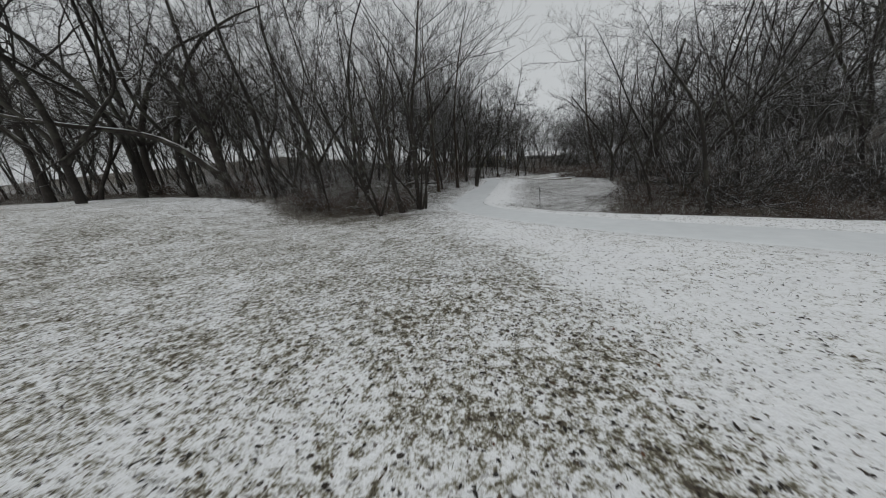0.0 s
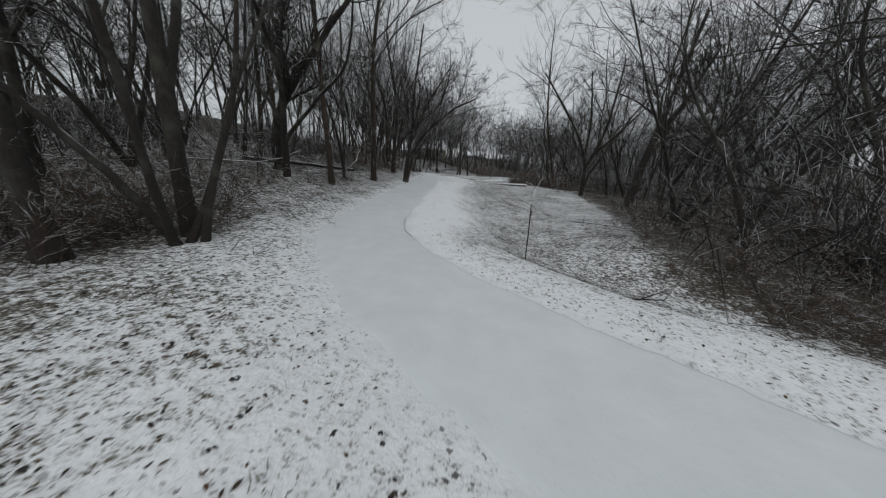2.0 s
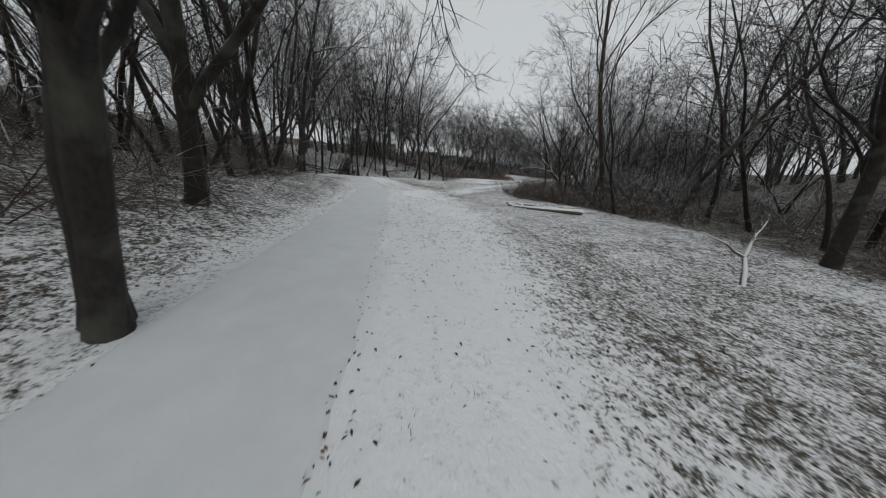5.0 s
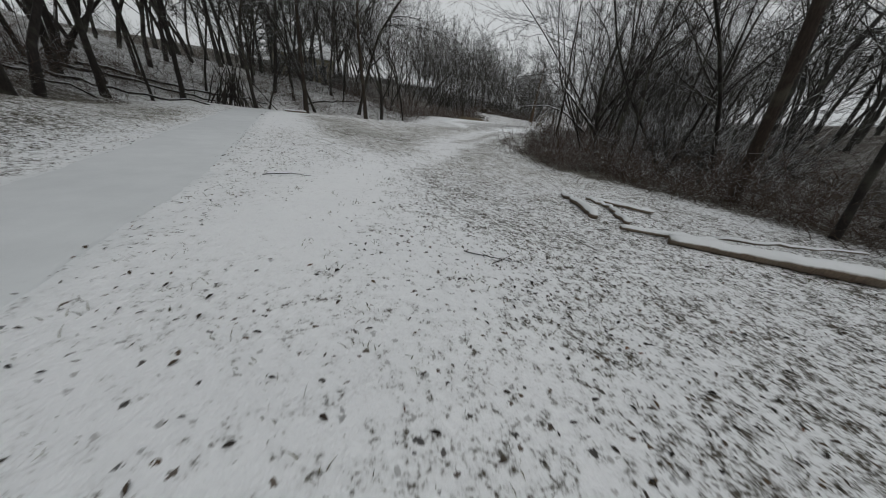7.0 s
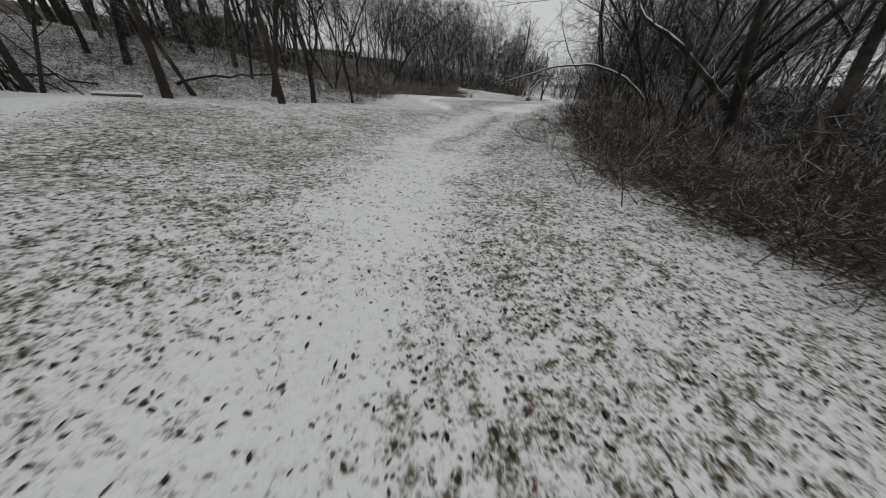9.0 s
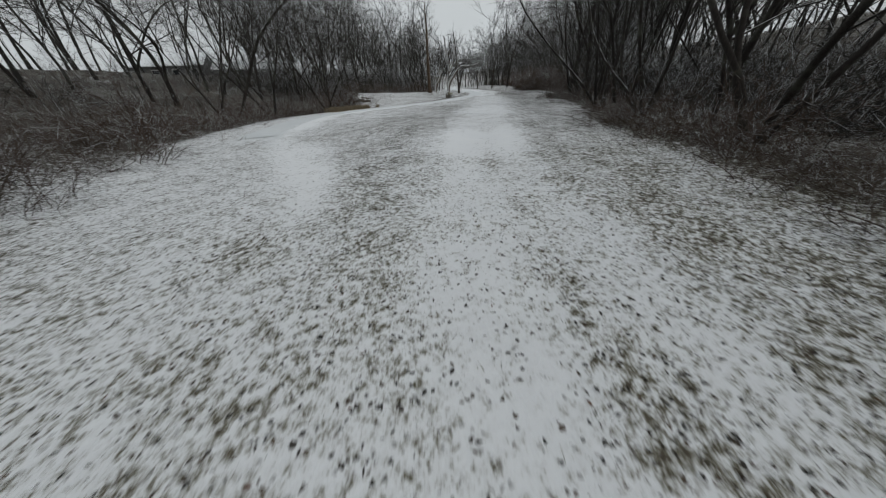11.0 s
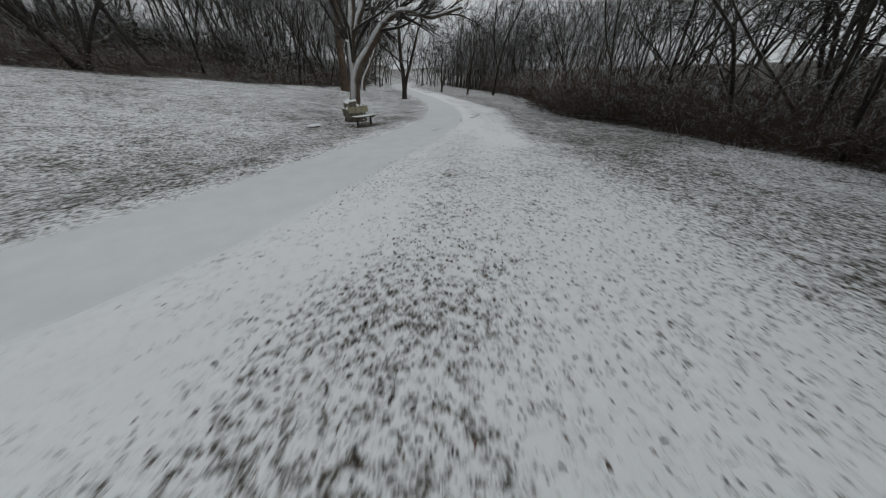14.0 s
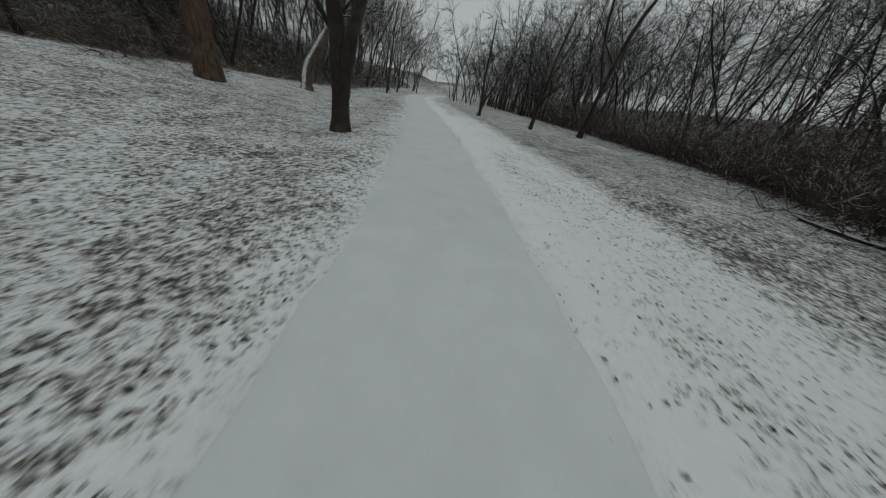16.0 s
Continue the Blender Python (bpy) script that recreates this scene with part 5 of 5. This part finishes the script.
stick("fallen_log", [(11.0, 34.85, 0.16), (11.9, 34.4, 0.24), (12.9, 34.1, 0.3)], 0.04, 0.02, "dark bare branch lying behind a fallen log", "log", sides=7, wander=0.02, seed=6)
stick("fallen_log", [(-4.4, 17.2, 0.2), (-2.0, 18.8, 0.3), (0.2, 20.3, 0.3)], 0.11, 0.07, "dark fallen trunk lying across the wood floor", "log", BARK, sides=9, wander=0.03, seed=7)
stick("fallen_branch", [(-0.6, 18.9, 0.02), (0.3, 19.4, 0.35), (0.7, 19.7, 1.0), (0.75, 19.9, 1.5)], 0.035, 0.015, "pale broken branch leaning up from the wood floor", "branch", sides=7, wander=0.02, seed=8)
stick("fallen_branch", [(-4.2, 14.0, 0.05), (-1.2, 15.0, 0.4), (-0.2, 15.9, 1.1)], 0.04, 0.015, "long snowy branch propped in the brush", "branch", sides=7, wander=0.03, seed=9)
for k, (x0, y0, x1, y1, r) in enumerate([(-9, 47, -4.6, 50.5, 0.07), (-11, 50, -6, 55.5, 0.09), (-10, 44.5, -6, 46, 0.06), (-8, 57.5, -4.5, 58.5, 0.08), (-2, 59.5, 2.5, 62.5, 0.08), (-12, 53, -7, 58, 0.1)]):
    stick("fallen_log", [(x0, y0, 0.15), ((x0 + x1) / 2, (y0 + y1) / 2, 0.3), (x1, y1, 0.12)], r, r * 0.6, "snow-topped fallen trunk on the wooded slope", "log", BARK, sides=8, wander=0.11, seed=20 + k, group="fallen trunks on the slope")
stick("fallen_log", [(-1.7, 53.9, 0.08), (-0.4, 54.1, 0.1)], 0.09, 0.08, "short log laid beside the bend of the path", "log", sides=9, wander=0.01, seed=30)
stick("fallen_log", [(55.2, 97.3, 0.08), (57.2, 94.0, 0.15), (58.0, 90.5, 0.1)], 0.05, 0.03, "dead branch lying along the foot of the thicket", "log", BARK, sides=7, wander=0.03, seed=31)
stick("fallen_log", [(62.5, 106.0, 0.05), (60.8, 102.5, 0.1)], 0.05, 0.03, "dead branch lying along the foot of the thicket", "log", BARK, sides=7, wander=0.03, seed=32)

# sticks that lie on the snow
STICKS = [([(23.3, 70.5, 0.02), (23.5, 70.25, 0.03), (23.38, 69.9, 0.02)], 0.011), ([(6.3, 33.9, 0.02), (6.6, 33.75, 0.05), (6.9, 33.8, 0.02)], 0.008),
          ([(6.55, 33.7, 0.02), (6.9, 33.95, 0.04)], 0.006), ([(3.6, 36.1, 0.02), (4.0, 36.2, 0.03), (4.3, 36.1, 0.02)], 0.009),
          ([(3.8, 39.7, 0.02), (4.05, 39.9, 0.1)], 0.006), ([(47.6, 99.0, 0.02), (48.3, 99.1, 0.03)], 0.012)]
STICKS += [([(48.7, 99.4, 0.02), (48.9, 100.1, 0.03)], 0.013), ([(42.6, 95.9, 0.02), (43.0, 96.2, 0.03), (43.2, 96.1, 0.02)], 0.009),
          ([(6.2, 15.3, 0.02), (6.25, 14.9, 0.03)], 0.007), ([(9.6, 21.0, 0.02), (10.4, 20.2, 0.03), (11.1, 19.9, 0.02)], 0.012),
          ([(12.4, 17.5, 0.03), (13.4, 16.6, 0.1), (14.4, 16.2, 0.05)], 0.016), ([(1.0, 14.6, 0.03), (2.1, 15.3, 0.05), (2.6, 15.4, 0.03)], 0.014),
          ([(51.6, 100.8, 0.02), (51.9, 100.3, 0.03)], 0.009)]
for k, (pts, r) in enumerate(STICKS):
    stick("stick", pts, r, r * 0.5, "thin dark stick lying on the snow", "stick", TWIG, 5, wander=0.006, seed=60 + k, group="sticks on the snow")


def forked(name, x, y, stem, arms, r, label, mat, top=0.0):
    base = thing(name, x, y, height(x, y), 0, label, "sapling")
    tubes = Tubes()
    p = np.array([(0, 0, -0.1), (stem[0] * 0.4, stem[1] * 0.4, stem[2] * 0.5), stem], float)
    tubes.add(p[None], np.array([[r, r * 0.85, r * 0.7]]), 6)
    ob = new("stem", tubes.mesh("stem", mat))
    ob.parent = base
    for arm in arms:
        rg = np.random.default_rng(len(arm) + int(arm[0] * 100) % 17)
        q = np.linspace(stem, arm, 6) + rg.normal(0, 0.02, (6, 3))
        q[0] = stem
        t = Tubes()
        t.add(q[None], np.linspace(r * 0.65, r * 0.2, 6)[None], 5)
        s, w, le, rr = shoots(rg, q[None], np.linspace(r * 0.6, r * 0.3, 6)[None], 5, 0.3, 1.0, (0.4, 0.9), (0.2, 0.4), np.array([np.linalg.norm(q[-1] - q[0])]), 0.5)
        p1, r1 = grow(rg, s, w, le, np.maximum(rr, 0.004), 3, 0.1, 0.03, 0.4)
        t.spikes(p1, r1)
        o = new("branch", t.mesh("branch", mat))
        o.parent = base
    return base


forked("sapling", 9.45, 11.29, (-0.08, -0.1, 1.5), [(-1.05, 0.6, 1.95), (0.5, 0.15, 1.95), (0.55, 0.35, 1.2), (0.08, 0.3, 0.9)], 0.019, "thin forked bare sapling with snow on its arms in the verge", SNOWY_TWIG)
forked("broken_branch", 12.0, 26.1, (0.15, 0.3, 0.55), [(-0.7, 0.4, 0.95), (0.55, 0.5, 1.35)], 0.06, "forked snow-white broken branch stuck in the leafy ground", LOG)

# a heap of brushwood leaning together
rg = np.random.default_rng(77)
heap = thing("brush_pile", -5.0, 54.8, height(-5.0, 54.8), 0, "tall heap of dark leaning brushwood beside the path", "brush pile")
for _ in range(44):
    foot = np.array([rg.normal(0, 0.75), rg.normal(0, 0.6), -0.1])
    tip = np.array([rg.normal(0.1, 0.35), rg.normal(0, 0.3), rg.uniform(1.2, 2.6)])
    t = Tubes()
    q = np.linspace(foot, tip, 5) + rg.normal(0, 0.03, (5, 3))
    t.add(q[None], rg.uniform(0.02, 0.05) * np.array([[1, 0.95, 0.85, 0.7, 0.4]]), 6)
    new("pole", t.mesh("pole", BARK)).parent = heap


# ---------------------------------------------------------------- houses beyond the trees
def wall_material(name, a, b):
    m, nodes, links, bsdf = material(name)
    tc = nodes.new("ShaderNodeTexCoord")
    sep = nodes.new("ShaderNodeSeparateXYZ")
    links.new(tc.outputs["Object"], sep.inputs[0])
    lap = maths(nodes, links, "FRACT", maths(nodes, links, "MULTIPLY", sep.outputs["Z"], 6.0), 0.0)
    g = noise_node(nodes, links, tc.outputs["Object"], 2.0, 5.0)
    links.new(mix(nodes, links, g, a, b), bsdf.inputs["Base Color"])
    bsdf.inputs["Roughness"].default_value = 0.8
    bump(nodes, links, bsdf, lap, 0.5, 0.02)
    return m


SIDING = wall_material("siding", (0.20, 0.17, 0.105, 1), (0.28, 0.24, 0.15, 1))
SIDING_GREY = wall_material("siding_grey", (0.10, 0.10, 0.10, 1), (0.16, 0.155, 0.15, 1))
ROOF, nodes, links, bsdf = material("snowy_roof")
tc = nodes.new("ShaderNodeTexCoord")
g = noise_node(nodes, links, tc.outputs["Object"], 1.2, 5.0)
links.new(mix(nodes, links, ramp(nodes, links, g, 0.62, 0.75), SNOW, (0.09, 0.085, 0.08, 1)), bsdf.inputs["Base Color"])
PANE, nodes, links, bsdf = material("window_pane")
bsdf.inputs["Base Color"].default_value = (0.02, 0.022, 0.025, 1)
bsdf.inputs["Roughness"].default_value = 0.08
FRAME = plank_material("window_frame_paint", (0.5, 0.49, 0.46, 1), (0.62, 0.61, 0.58, 1), 0.9, 1.1)


def house(x, y, z, turn, size, rise, siding, label):
    w, d, h = size
    base = thing("house", x, y, z, turn, label, "house")
    part("wall", box_bm((w, d, h + 1.5), (0, 0, h / 2 - 0.75), bevel=0.02), siding, base)
    bm = bmesh.new()
    e = 0.5
    prof = [(-d / 2 - e, h - 0.12), (0, h + rise), (d / 2 + e, h - 0.12), (d / 2 + e, h + 0.08), (0, h + rise + 0.22), (-d / 2 - e, h + 0.08)]
    ends = [[bm.verts.new((sx * (w / 2 + e), py, pz)) for py, pz in prof] for sx in (-1, 1)]
    bm.faces.new(ends[0])
    bm.faces.new(ends[1][::-1])
    for k in range(6):
        bm.faces.new([ends[0][k], ends[1][k], ends[1][(k + 1) % 6], ends[0][(k + 1) % 6]])
    bmesh.ops.recalc_face_normals(bm, faces=bm.faces)
    part("roof", bm, ROOF, base, "snow-covered gable roof")
    bm = bmesh.new()
    gable = [[bm.verts.new((sx * w / 2, py, pz)) for py, pz in ((-d / 2, h), (d / 2, h), (0, h + rise - 0.05))] for sx in (-1, 1)]
    bm.faces.new(gable[0])
    bm.faces.new(gable[1])
    for k in range(3):
        bm.faces.new([gable[0][k], gable[1][k], gable[1][(k + 1) % 3], gable[0][(k + 1) % 3]])
    bmesh.ops.recalc_face_normals(bm, faces=bm.faces)
    part("gable", bm, siding, base)
    for k in range(max(2, int(w / 3))):
        wx = (k + 0.5) * w / max(2, int(w / 3)) - w / 2
        for face in (-1, 1):
            fr = part("window", box_bm((1.2, 0.08, 1.3), (wx, face * (d / 2 + 0.03), h * 0.55)), FRAME, base)
            part("pane", box_bm((1.0, 0.05, 1.1), (wx, face * (d / 2 + 0.06), h * 0.55)), PANE, fr)
    return base


house(13, 141, height(13, 141) - 1.8, 8, (13, 8, 2.7), 1.9, SIDING_GREY, "grey house with a snowy roof beyond the trees")
house(1, 137, height(1, 137) - 1.6, -12, (12, 8, 2.8), 2.0, SIDING_GREY, "low grey house with snow-covered roof up the slope")
house(-9, 88.5, height(-9, 88.5) - 0.6, 32, (8, 6, 3.6), 2.4, SIDING, "tan house with a snow-edged roof high behind the woods")

# ---------------------------------------------------------------- the long arching branch and conifers
stick("arching_branch", [(19.4, 51.2, 1.2), (18.0, 51.7, 2.2), (16.6, 52.3, 2.65), (15.2, 53.0, 2.45), (13.8, 54.2, 1.75)], 0.075, 0.015, "long bare branch arching over the verge, white with snow", "branch", SNOWY_TWIG, 8, wander=0.03, seed=40)
NEEDLE, nodes, links, bsdf = material("needles")
tc = nodes.new("ShaderNodeTexCoord")
c = mix(nodes, links, noise_node(nodes, links, tc.outputs["Object"], 3.0), (0.018, 0.030, 0.018, 1), (0.045, 0.065, 0.04, 1))
links.new(mix(nodes, links, snow_on_top(nodes, links, tc.outputs["Object"], 0.6, 0.9, 2.0), c, SNOW), bsdf.inputs["Base Color"])


def conifer(x, y, tall, seed):
    rg = np.random.default_rng(seed)
    base = thing("conifer", x, y, height(x, y), 0, "dark green conifer dusted with snow behind the bare woods", "tree")
    t = Tubes()
    t.add(np.array([[(0, 0, -0.2), (0, 0, tall * 0.5), (0, 0, tall)]], float), np.array([[0.18, 0.1, 0.02]]), 7)
    new("trunk", t.mesh("trunk", BARK)).parent = base
    n = 110
    z = rg.uniform(0.1, 0.98, n) * tall
    a = rg.uniform(0, 6.28, n)
    le = (1.05 - z / tall) * tall * 0.24 + 0.25
    s0 = np.stack([0 * z, 0 * z, z], 1)
    p, r = grow(rg, s0, np.stack([np.cos(a), np.sin(a), np.full(n, -0.1)], 1), le, np.full(n, 0.025), 5, 0.06, -0.02, 0.4)
    t = Tubes()
    t.add(p, r, 3)
    s, w, l2, r2 = shoots(rg, p, r, 26, 0.12, 1.0, (0.5, 1.1), (0.12, 0.3), le, 0.8)
    p2, r2 = grow(rg, s, w, np.maximum(l2, 0.2), np.full(len(l2), 0.03), 2, 0.1, -0.05, 0.5)
    t.spikes(p2, r2)
    new("crown", t.mesh("crown", NEEDLE)).parent = base


conifer(-6.5, 73, 15, 1)
conifer(-9.5, 76, 17, 2)
